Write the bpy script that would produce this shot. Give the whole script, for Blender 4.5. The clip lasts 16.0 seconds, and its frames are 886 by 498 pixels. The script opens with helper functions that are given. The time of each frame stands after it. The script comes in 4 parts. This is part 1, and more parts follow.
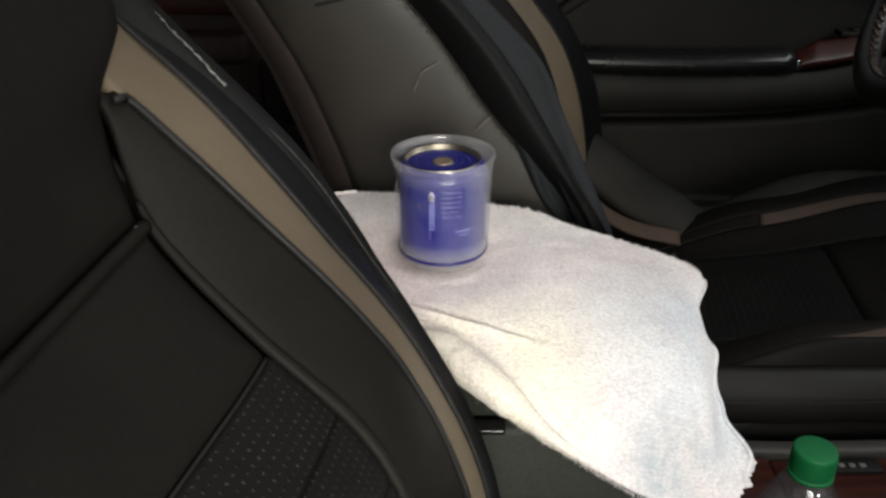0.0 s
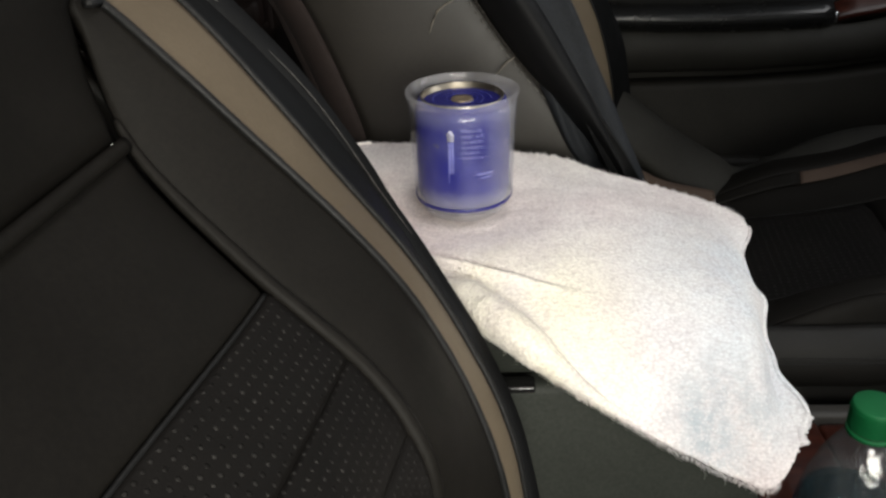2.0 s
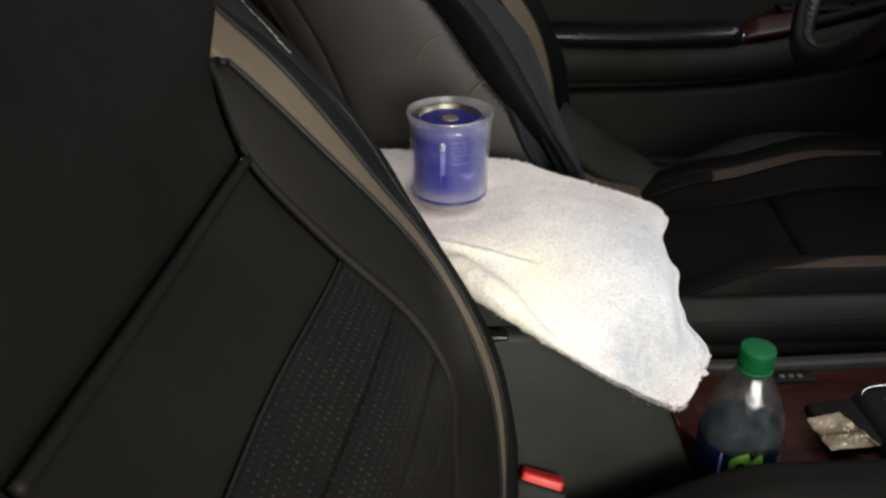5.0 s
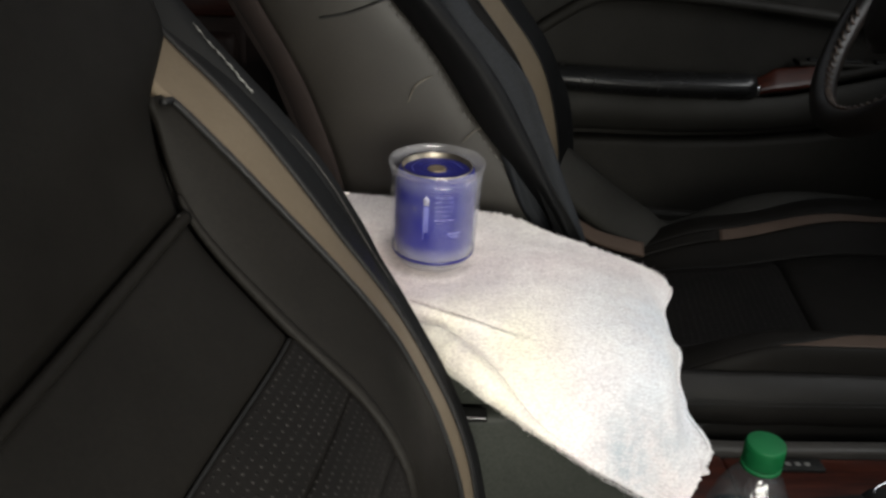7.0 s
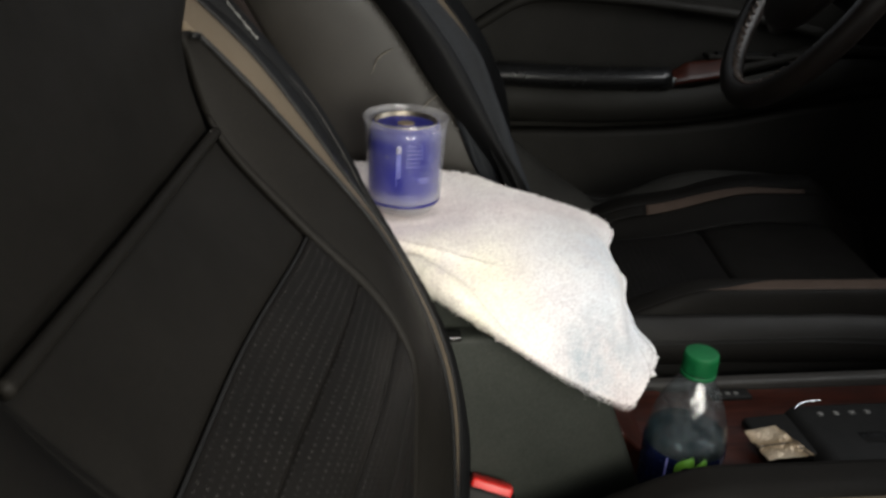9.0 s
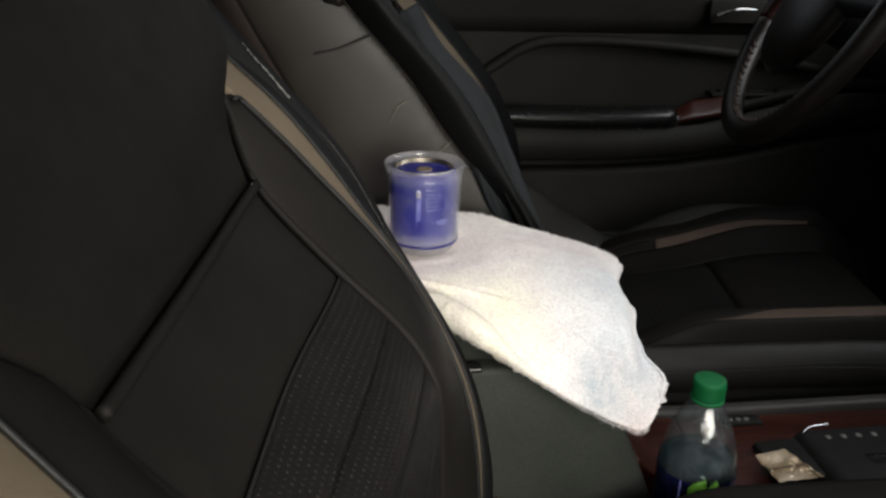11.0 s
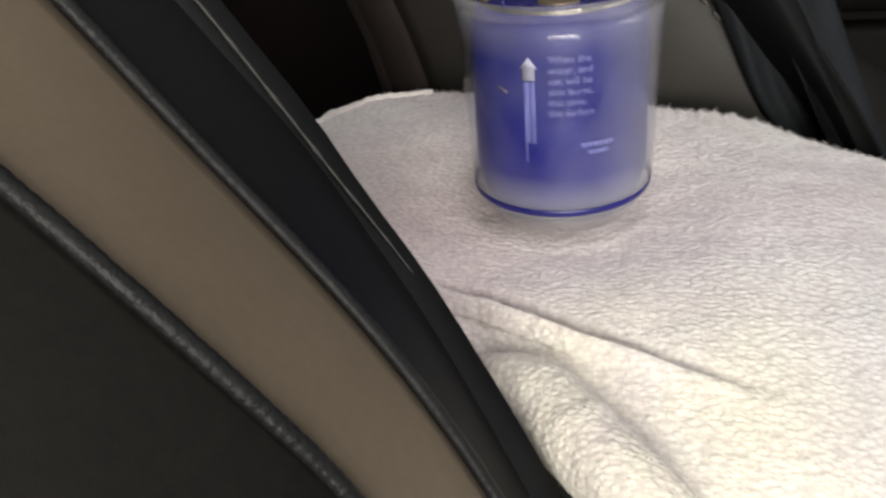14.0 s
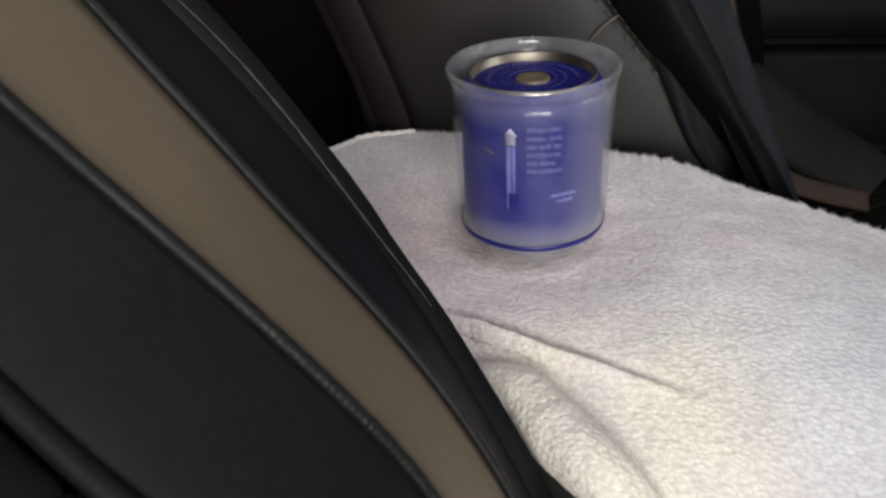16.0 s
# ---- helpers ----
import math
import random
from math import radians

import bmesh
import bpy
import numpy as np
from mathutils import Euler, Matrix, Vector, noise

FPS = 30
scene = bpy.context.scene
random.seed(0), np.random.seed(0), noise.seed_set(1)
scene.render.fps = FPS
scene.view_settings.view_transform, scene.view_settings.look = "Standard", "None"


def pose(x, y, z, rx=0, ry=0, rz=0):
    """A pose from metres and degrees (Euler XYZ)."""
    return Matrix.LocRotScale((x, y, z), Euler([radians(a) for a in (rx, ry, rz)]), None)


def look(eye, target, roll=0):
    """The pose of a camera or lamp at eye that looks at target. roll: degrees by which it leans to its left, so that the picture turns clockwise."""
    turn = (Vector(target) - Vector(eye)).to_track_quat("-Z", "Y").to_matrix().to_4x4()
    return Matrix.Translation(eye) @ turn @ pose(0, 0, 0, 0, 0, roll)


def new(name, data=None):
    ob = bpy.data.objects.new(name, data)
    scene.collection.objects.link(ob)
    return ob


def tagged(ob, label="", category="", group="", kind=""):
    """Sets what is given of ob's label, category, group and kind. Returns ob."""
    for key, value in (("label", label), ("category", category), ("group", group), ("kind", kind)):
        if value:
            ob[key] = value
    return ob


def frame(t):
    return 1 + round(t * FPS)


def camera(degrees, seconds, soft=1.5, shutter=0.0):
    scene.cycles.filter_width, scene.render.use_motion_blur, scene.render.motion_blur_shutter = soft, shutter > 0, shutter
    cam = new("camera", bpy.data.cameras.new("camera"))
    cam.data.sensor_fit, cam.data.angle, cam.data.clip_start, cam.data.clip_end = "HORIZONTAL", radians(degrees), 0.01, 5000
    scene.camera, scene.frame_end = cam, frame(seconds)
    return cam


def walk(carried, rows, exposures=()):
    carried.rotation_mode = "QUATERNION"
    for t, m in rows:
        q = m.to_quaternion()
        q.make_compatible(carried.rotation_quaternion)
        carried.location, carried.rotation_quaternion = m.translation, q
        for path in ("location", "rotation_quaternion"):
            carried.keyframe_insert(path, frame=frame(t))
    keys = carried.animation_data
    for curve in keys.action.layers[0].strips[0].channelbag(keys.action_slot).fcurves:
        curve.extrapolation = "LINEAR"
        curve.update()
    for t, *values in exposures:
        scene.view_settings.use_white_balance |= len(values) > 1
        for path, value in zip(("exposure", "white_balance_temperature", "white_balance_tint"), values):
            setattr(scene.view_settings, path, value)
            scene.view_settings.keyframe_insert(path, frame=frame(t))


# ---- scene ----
cam = camera(53.8, 16.0, soft=2.6, shutter=0.4)
METRES, EYE, TILT, LEAN, TURN = 1.17, 0.75, -27.0, 0.0, 0.0
ROWS = [
    (0.0, 0.0, 0.0, 0.0, 0.0, 0.0, -0.0),
    (0.5, -0.0042, 0.0021, -0.0014, 1.6, 0.13, -0.77),
    (1.0, -0.0013, 0.0016, -0.0012, 1.84, 0.29, -0.33),
    (1.5, 0.004, 0.007, -0.006, 1.96, 0.2, 0.55),
    (2.0, 0.0013, 0.0375, -0.0218, 1.59, -0.77, 1.08),
    (2.5, 0.0035, 0.039, -0.0187, -0.08, -1.1, 1.0),
    (3.0, 0.0107, 0.0351, -0.0277, -1.11, -1.73, 1.64),
    (3.5, -0.0222, 0.0105, -0.0412, -1.5, -1.93, 1.3),
    (4.0, -0.0399, -0.0491, -0.0342, -5.43, -1.24, 1.26),
    (6.5, -0.0381, -0.0752, -0.0133, -4.53, -0.13, -1.34),
    (7.0, -0.0198, -0.0388, -0.0038, -2.77, 0.48, -2.04),
    (7.5, -0.0372, -0.0278, -0.0149, 0.49, 0.88, -0.17),
    (8.0, -0.0847, -0.0769, -0.0284, -5.27, 3.23, 0.24),
    (8.5, -0.0766, -0.1008, -0.0423, -8.85, 3.34, 0.68),
    (9.0, -0.0546, -0.0981, -0.0625, -7.76, 2.56, 0.34),
    (11.5, -0.0641, -0.1297, -0.0619, -7.85, 4.83, 2.18),
    (12.0, -0.0652, -0.0962, -0.0663, -4.61, 3.75, 3.04),
    (12.5, -0.0412, -0.0092, -0.0435, 4.84, 0.62, 0.17),
    (13.0, 0.0043, 0.0997, -0.0154, 8.72, -0.57, -0.52),
    (13.5, 0.0247, 0.19, -0.0038, 7.72, -2.09, -1.35),
    (14.0, 0.0185, 0.2445, -0.0072, 11.74, -2.77, -0.7),
    (14.5, 0.0153, 0.2462, 0.0024, 12.98, -3.92, -0.91),
    (15.0, 0.0164, 0.2363, 0.0121, 12.45, -4.28, -0.35),
    (15.5, 0.0186, 0.2296, 0.0132, 11.41, -4.17, -0.88),
    (16.0, 0.0111, 0.1874, 0.0077, 7.84, -3.28, -1.0),
]
PATH = [(t, pose(0, 0, EYE, TILT, LEAN, TURN) @ pose(METRES * x, METRES * y, METRES * z, 90 + pitch, roll, yaw)) for t, x, y, z, yaw, pitch, roll in ROWS]
PATH += [
    (4.2, look((-0.031, -0.095, 0.754), (0.071, 1.663, -0.194), -0.2)),
    (6.3, look((-0.062, -0.118, 0.781), (0.097, 1.643, -0.153), 2.8)),
    (9.2, look((-0.065, -0.141, 0.732), (0.145, 1.663, -0.105), 3.3)),
    (11.3, look((-0.075, -0.175, 0.756), (0.181, 1.667, 0.019), 1.4)),
]
walk(cam, sorted(PATH, key=lambda row: row[0]),
     [(0.0, 0.0, 6300, 10), (11.9, 0.0, 6300, 10), (12.5, 0.06, 6300, 10), (13.0, 0.30, 7000, 10), (13.4, -0.04, 6950, 8), (14.2, -0.09, 6130, 13), (15.3, -0.09, 6100, 13), (16.0, -0.41, 6000, 13)])

# ---------------------------------------------------------------- world and light
world = bpy.data.worlds.new("world")
scene.world = world
world.use_nodes = True
world.node_tree.nodes["Background"].inputs["Color"].default_value = (0.92, 0.96, 1.0, 1)
world.node_tree.nodes["Background"].inputs["Strength"].default_value = 0.50


def area(name, eye, target, sx, sy, watts, colour, spread=180):
    d = bpy.data.lights.new(name, "AREA")
    d.shape, d.size, d.size_y, d.energy, d.color, d.spread = "RECTANGLE", sx, sy, watts, colour, radians(spread)
    ob = new(name, d)
    ob.matrix_world = look(eye, target)
    return ob


area("doorway_light", (0.14, -0.46, 0.70), (-0.10, 0.38, 0.42), 0.6, 0.4, 2.15, (1.0, 0.952, 0.83), 58)
# added overhead fill for the towel and can, no known lamp there
area("towel_fill", (0.06, 0.40, 1.14), (0.03, 0.45, 0.40), 0.16, 0.20, 0.43, (1.0, 0.93, 0.86), 88)
# added fill that lifts the driver's door, cushion and wheel, source not known
area("driver_side_fill", (1.05, 0.70, 1.02), (0.52, 1.12, 0.34), 0.9, 0.35, 2.7, (0.98, 0.97, 0.94), 120)

# ---------------------------------------------------------------- materials


class Mat:
    """A small builder of node materials."""

    def __init__(self, name, rough=0.5, metal=0.0, spec=0.5):
        self.m = bpy.data.materials.new(name)
        self.m.use_nodes = True
        self.t = self.m.node_tree
        self.b = self.t.nodes["Principled BSDF"]
        self.set("Roughness", rough)
        self.set("Metallic", metal)
        self.set("Specular IOR Level", spec)
        self.height = None

    def set(self, name, v):
        self.b.inputs[name].default_value = v

    def link(self, a, b):
        self.t.links.new(a, b)

    def node(self, kind, **inputs):
        n = self.t.nodes.new("ShaderNode" + kind)
        for k, v in inputs.items():
            n.inputs[k.replace("_", " ")].default_value = v
        return n

    def coords(self, scale=(1, 1, 1), uv=False):
        c = self.t.nodes.new("ShaderNodeTexCoord")
        m = self.node("Mapping", Scale=scale)
        self.link(c.outputs["UV" if uv else "Object"], m.inputs["Vector"])
        return m.outputs["Vector"]

    def noise(self, scale, detail=3.0, rough=0.55, stretch=(1, 1, 1), uv=False):
        n = self.node("TexNoise", Scale=scale, Detail=detail, Roughness=rough)
        self.link(self.coords(stretch, uv), n.inputs["Vector"])
        return n.outputs["Fac"]

    def cells(self, scale, feature="DISTANCE_TO_EDGE", stretch=(1, 1, 1)):
        n = self.node("TexVoronoi", Scale=scale)
        n.feature = feature
        self.link(self.coords(stretch), n.inputs["Vector"])
        return n.outputs["Distance"]

    def ramp(self, fac, stops):
        n = self.t.nodes.new("ShaderNodeValToRGB")
        while len(n.color_ramp.elements) < len(stops):
            n.color_ramp.elements.new(0.5)
        for e, (p, c) in zip(n.color_ramp.elements, stops):
            e.position = p
            e.color = (*c, 1) if len(c) == 3 else c
        self.link(fac, n.inputs["Fac"])
        return n.outputs["Color"]

    def mix(self, fac, a, b, blend="MIX"):
        n = self.t.nodes.new("ShaderNodeMix")
        n.data_type, n.blend_type = "RGBA", blend
        for v, i in ((fac, 0), (a, 6), (b, 7)):
            if hasattr(v, "is_linked"):
                self.link(v, n.inputs[i])
            else:
                n.inputs[i].default_value = v if i == 0 else (*v, 1)
        return n.outputs[2]

    def colour(self, c):
        if hasattr(c, "is_linked"):
            self.link(c, self.b.inputs["Base Color"])
        else:
            self.set("Base Color", (*c, 1))
        return self

    def gloss(self, fac, lo, hi):
        n = self.node("MapRange")
        self.link(fac, n.inputs["Value"])
        n.inputs["To Min"].default_value, n.inputs["To Max"].default_value = lo, hi
        self.link(n.outputs["Result"], self.b.inputs["Roughness"])
        return self

    def bump(self, fac, strength, dist=0.001):
        n = self.node("Bump", Strength=strength, Distance=dist)
        self.link(fac, n.inputs["Height"])
        if self.height is not None:
            self.link(self.height, n.inputs["Normal"])
        self.height = n.outputs["Normal"]
        self.link(self.height, self.b.inputs["Normal"])
        return self


def leather(name, a, b, rough=0.5, grain=1100, deep=0.35, spec=0.5, dull=0.66):
    """Leather or leatherette: fine grain, soft blotches, slightly worn gloss."""
    m = Mat(name, rough, spec=spec)
    big = m.noise(14, 4)
    fine = m.ramp(m.noise(430, 4, 0.7), [(0.34, (dull, dull, dull)), (0.66, (1.0, 1.0, 1.0))])
    m.colour(m.mix(1.0, m.ramp(big, [(0.3, tuple(v * (1.5 - dull / 2) for v in a)), (0.72, tuple(v * (1.5 - dull / 2) for v in b))]), fine, "MULTIPLY"))
    m.gloss(m.noise(45, 5), rough - 0.1, rough + 0.12)
    m.bump(m.noise(7, 2), 0.5, 0.004)
    m.bump(m.cells(grain), deep, 0.0005)
    return m.m


SEAT_BLACK = leather("black_leatherette", (0.0064, 0.0056, 0.0046), (0.0096, 0.0085, 0.0071), 0.60, 1900, 0.16, 0.12)
SEAT_NAVY = leather("blue_black_leatherette", (0.0030, 0.0031, 0.0033), (0.0048, 0.0050, 0.0054), 0.55, 1900, 0.14, 0.16)
# the stripe's taupe with the driver's side shade put into the colour
SHADED_TAUPE = leather("shaded_taupe_leatherette", (0.066, 0.046, 0.035), (0.088, 0.061, 0.047), 0.65, 2200, 0.10, 0.2, 0.9)
STRAP = leather("blue_black_webbing", (0.0110, 0.0125, 0.0150), (0.0175, 0.0195, 0.0230), 0.70, 1400, 0.3, 0.2)
TAUPE = leather("taupe_leatherette", (0.108, 0.084, 0.056), (0.136, 0.107, 0.073), 0.62, 2200, 0.10, 0.25, 0.90)
PIPING = leather("black_cord_piping", (0.006, 0.006, 0.006), (0.011, 0.011, 0.011), 0.5, 900, 0.35, 0.25)
GREY_LEATHER = leather("grey_leather", (0.0165, 0.0143, 0.0116), (0.0264, 0.0230, 0.0187), 0.48, 900, 0.3, 0.4, 0.78)
BLACK_LEATHER = leather("black_leather", (0.0078, 0.0072, 0.0062), (0.0115, 0.0105, 0.0091), 0.58, 800, 0.4, 0.3)
DOOR_VINYL = leather("dark_vinyl", (0.0150, 0.0140, 0.0116), (0.0215, 0.0200, 0.0168), 0.62, 900, 0.4, 0.2)
CONSOLE_VINYL = leather("grey_vinyl", (0.019, 0.021, 0.0175), (0.026, 0.0285, 0.024), 0.6, 1600, 0.2, 0.2)
ARM_VINYL = leather("dark_armrest_vinyl", (0.0225, 0.0215, 0.0188), (0.0306, 0.0295, 0.0257), 0.60, 1200, 0.35, 0.2)
SHINY_BLACK = leather("polished_black_trim", (0.008, 0.008, 0.008), (0.013, 0.013, 0.013), 0.24, 900, 0.15)
RIM_LEATHER = leather("brown_black_rim_leather", (0.011, 0.009, 0.008), (0.022, 0.017, 0.014), 0.36, 700, 0.5, 0.4)
LACE = leather("polished_brown_cord", (0.05, 0.032, 0.022), (0.085, 0.055, 0.036), 0.25, 900, 0.2, 0.6)
GREY_TRIM = leather("grey_plastic_trim", (0.034, 0.032, 0.029), (0.046, 0.043, 0.039), 0.55, 1500, 0.2)


def perforated():
    m = Mat("perforated_black_leatherette", 0.6, spec=0.13)
    base = m.ramp(m.noise(20, 4), [(0.3, (0.0048, 0.0042, 0.0037)), (0.7, (0.0076, 0.0066, 0.0058))])
    n = m.node("TexVoronoi", Scale=1.0, Randomness=0.10)
    m.link(m.coords((1, 1, 1), True), n.inputs["Vector"])
    dots = m.ramp(n.outputs["Distance"], [(0.12, (1, 1, 1)), (0.22, (0, 0, 0))])
    patch = m.ramp(m.noise(160, 2), [(0.42, (0.1, 0.1, 0.1)), (0.62, (1, 1, 1))])
    m.colour(m.mix(m.mix(1.0, dots, patch, "MULTIPLY"), base, (0.030, 0.028, 0.026)))
    m.bump(dots, 0.6, 0.0008)
    m.bump(m.cells(1000), 0.3, 0.0004)
    return m.m


PERFORATED = perforated()


def wood():
    m = Mat("dark_red_wood_veneer", 0.36, spec=0.35)
    grain = m.noise(18, 6, 0.65, (1, 9, 9))
    m.colour(m.ramp(grain, [(0.3, (0.015, 0.0045, 0.003)), (0.55, (0.048, 0.012, 0.007)), (0.75, (0.078, 0.022, 0.011))]))
    m.set("Coat Weight", 0.08)
    return m.m


WOOD = wood()


def terry():
    m = Mat("white_terry_cloth", 0.95, spec=0.1)
    here = m.coords()

    def near(centre, r0, r1):
        """A soft blotch round a point of the cloth, with a ragged border."""
        far = m.node("VectorMath")
        far.operation = "DISTANCE"
        m.link(here, far.inputs[0])
        far.inputs[1].default_value = centre
        return m.mix(1.0, m.ramp(far.outputs["Value"], [(r0, (1, 1, 1)), (r1, (0, 0, 0))]), m.ramp(m.noise(26, 4), [(0.30, (0.35, 0.35, 0.35)), (0.62, (1, 1, 1))]), "MULTIPLY")

    cloth = m.ramp(m.noise(9, 3), [(0.32, (0.82, 0.76, 0.75)), (0.5, (0.83, 0.795, 0.78)), (0.7, (0.84, 0.815, 0.76))])
    # tints: pink by the can, cream along the fold; bluish shading painted towards the front hem
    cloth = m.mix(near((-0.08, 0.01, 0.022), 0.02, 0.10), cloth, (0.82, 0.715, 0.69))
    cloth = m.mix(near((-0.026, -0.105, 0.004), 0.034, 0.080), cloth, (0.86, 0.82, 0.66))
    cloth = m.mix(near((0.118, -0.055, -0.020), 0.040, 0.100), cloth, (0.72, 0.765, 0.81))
    loops = m.ramp(m.cells(560, "F1", (0.75, 1.15, 1)), [(0.30, (1, 1, 1)), (0.80, (0.80, 0.78, 0.79))])
    # rows of the weave both ways, and thin places where the pile is worn
    rows = m.mix(1.0, m.ramp(m.noise(150, 3, 0.6, (1, 7, 7)), [(0.36, (0.86, 0.85, 0.86)), (0.58, (1, 1, 1))]), m.ramp(m.noise(150, 3, 0.6, (7, 1, 7)), [(0.36, (0.86, 0.85, 0.86)), (0.58, (1, 1, 1))]), "MULTIPLY")
    worn = m.ramp(m.noise(48, 4, 0.6), [(0.36, (0.90, 0.88, 0.89)), (0.56, (1, 1, 1))])
    cloth = m.mix(0.8, cloth, m.mix(1.0, cloth, m.mix(1.0, rows, worn, "MULTIPLY"), "MULTIPLY"))
    cloth = m.mix(0.8, cloth, m.mix(1.0, cloth, loops, "MULTIPLY"))
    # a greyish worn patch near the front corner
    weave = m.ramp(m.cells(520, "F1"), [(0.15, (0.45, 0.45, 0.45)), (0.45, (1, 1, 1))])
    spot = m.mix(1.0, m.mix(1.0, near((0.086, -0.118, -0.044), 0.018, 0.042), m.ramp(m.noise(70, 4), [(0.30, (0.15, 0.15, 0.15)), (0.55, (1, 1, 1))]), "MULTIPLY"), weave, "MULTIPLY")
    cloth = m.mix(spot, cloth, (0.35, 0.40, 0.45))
    # a few dark specks of lint
    lint = m.node("TexVoronoi", Scale=75.0)
    m.link(here, lint.inputs["Vector"])
    m.colour(m.mix(m.ramp(lint.outputs["Distance"], [(0.020, (0.7, 0.7, 0.7)), (0.034, (0, 0, 0))]), cloth, (0.22, 0.19, 0.18)))
    m.set("Sheen Weight", 0.2)
    tufts = m.ramp(m.cells(560, "F1", (0.75, 1.15, 1)), [(0.10, (1, 1, 1)), (0.75, (0, 0, 0))])
    m.bump(m.noise(190, 2, 0.5), 0.14, 0.0030)
    m.bump(tufts, 0.36, 0.0012)
    m.bump(m.noise(1500, 2, 0.6), 0.5, 0.0007)
    return m.m


TERRY = terry()


def plain(name, c, rough=0.5, metal=0.0, vary=0.15, scale=60, spec=0.5):
    m = Mat(name, rough, metal, spec)
    m.colour(m.ramp(m.noise(scale, 4), [(0.3, tuple(v * (1 - vary) for v in c)), (0.7, tuple(min(1, v * (1 + vary)) for v in c))]))
    m.gloss(m.noise(scale * 2.3, 4), max(0.02, rough - 0.08), rough + 0.1)
    return m


HEM = plain("woven_hem", (0.74, 0.69, 0.66), 0.85).m
CAN_BLUE = plain("blue_printed_metal", (0.008, 0.010, 0.180), 0.48, 0.0, 0.12).m
LID_BLUE = plain("dark_blue_printed_metal", (0.006, 0.006, 0.12), 0.4, 0.0, 0.12).m
CAN_SILVER = plain("bare_aluminium", (0.34, 0.30, 0.24), 0.34, 1.0, 0.06).m
CAN_GOLD = plain("brass_coloured_metal", (0.24, 0.19, 0.13), 0.45, 0.6, 0.1).m
PRINT = plain("pale_print", (0.62, 0.62, 0.74), 0.5).m
PRINT_TEXT = plain("soft_print", (0.24, 0.24, 0.52), 0.5).m
LID_PRINT = plain("faint_lid_print", (0.055, 0.06, 0.26), 0.5).m
PRINT_DIM = plain("dim_blue_print", (0.15, 0.16, 0.46), 0.5).m
CAP_GREEN = plain("green_plastic", (0.005, 0.115, 0.034), 0.55, 0.0, 0.1, spec=0.3).m
LABEL_BLUE = plain("dark_blue_label_film", (0.006, 0.010, 0.045), 0.25).m
LEAF_GREEN = plain("leaf_green_print", (0.16, 0.42, 0.04), 0.4).m
RED = plain("red_plastic", (0.55, 0.02, 0.015), 0.4, 0.0, 0.1).m
CHROME = plain("chrome", (0.70, 0.70, 0.70), 0.14, 1.0, 0.05).m
DARK_PLASTIC = plain("matt_black_plastic", (0.010, 0.010, 0.0095), 0.6, spec=0.22).m
CARPET = plain("dark_carpet", (0.012, 0.011, 0.010), 0.95, 0.0, 0.4, 300).m
HEADLINER = plain("pale_grey_headliner", (0.30, 0.29, 0.27), 0.95, 0.0, 0.08, 300).m
BROWN_TRIM = plain("brown_trim", (0.022, 0.010, 0.007), 0.6).m
GARAGE = plain("pale_plaster", (0.38, 0.37, 0.35), 0.9, 0.0, 0.1, 3).m
DARK_EDGE = plain("dark_shell_plastic", (0.012, 0.0058, 0.0040), 0.85).m
MARK = plain("pale_marking", (0.45, 0.45, 0.42), 0.5).m
PALE_CREASE = plain("cracked_grey_leather", (0.16, 0.142, 0.115), 0.6).m
DIM_MARK = plain("grey_marking", (0.16, 0.16, 0.15), 0.5).m
FINE_THREAD = plain("dark_grey_thread", (0.010, 0.010, 0.010), 0.6).m
THREAD = plain("grey_thread", (0.10, 0.095, 0.085), 0.8).m


def foil():
    m = Mat("creased_silver_foil", 0.32, 0.30)
    v = m.cells(24)
    m.colour(m.ramp(v, [(0.0, (0.05, 0.04, 0.03)), (0.05, (0.36, 0.26, 0.15)), (0.4, (0.74, 0.62, 0.46))]))
    m.bump(m.noise(45, 2), 0.35, 0.003)
    return m.m


FOIL = foil()


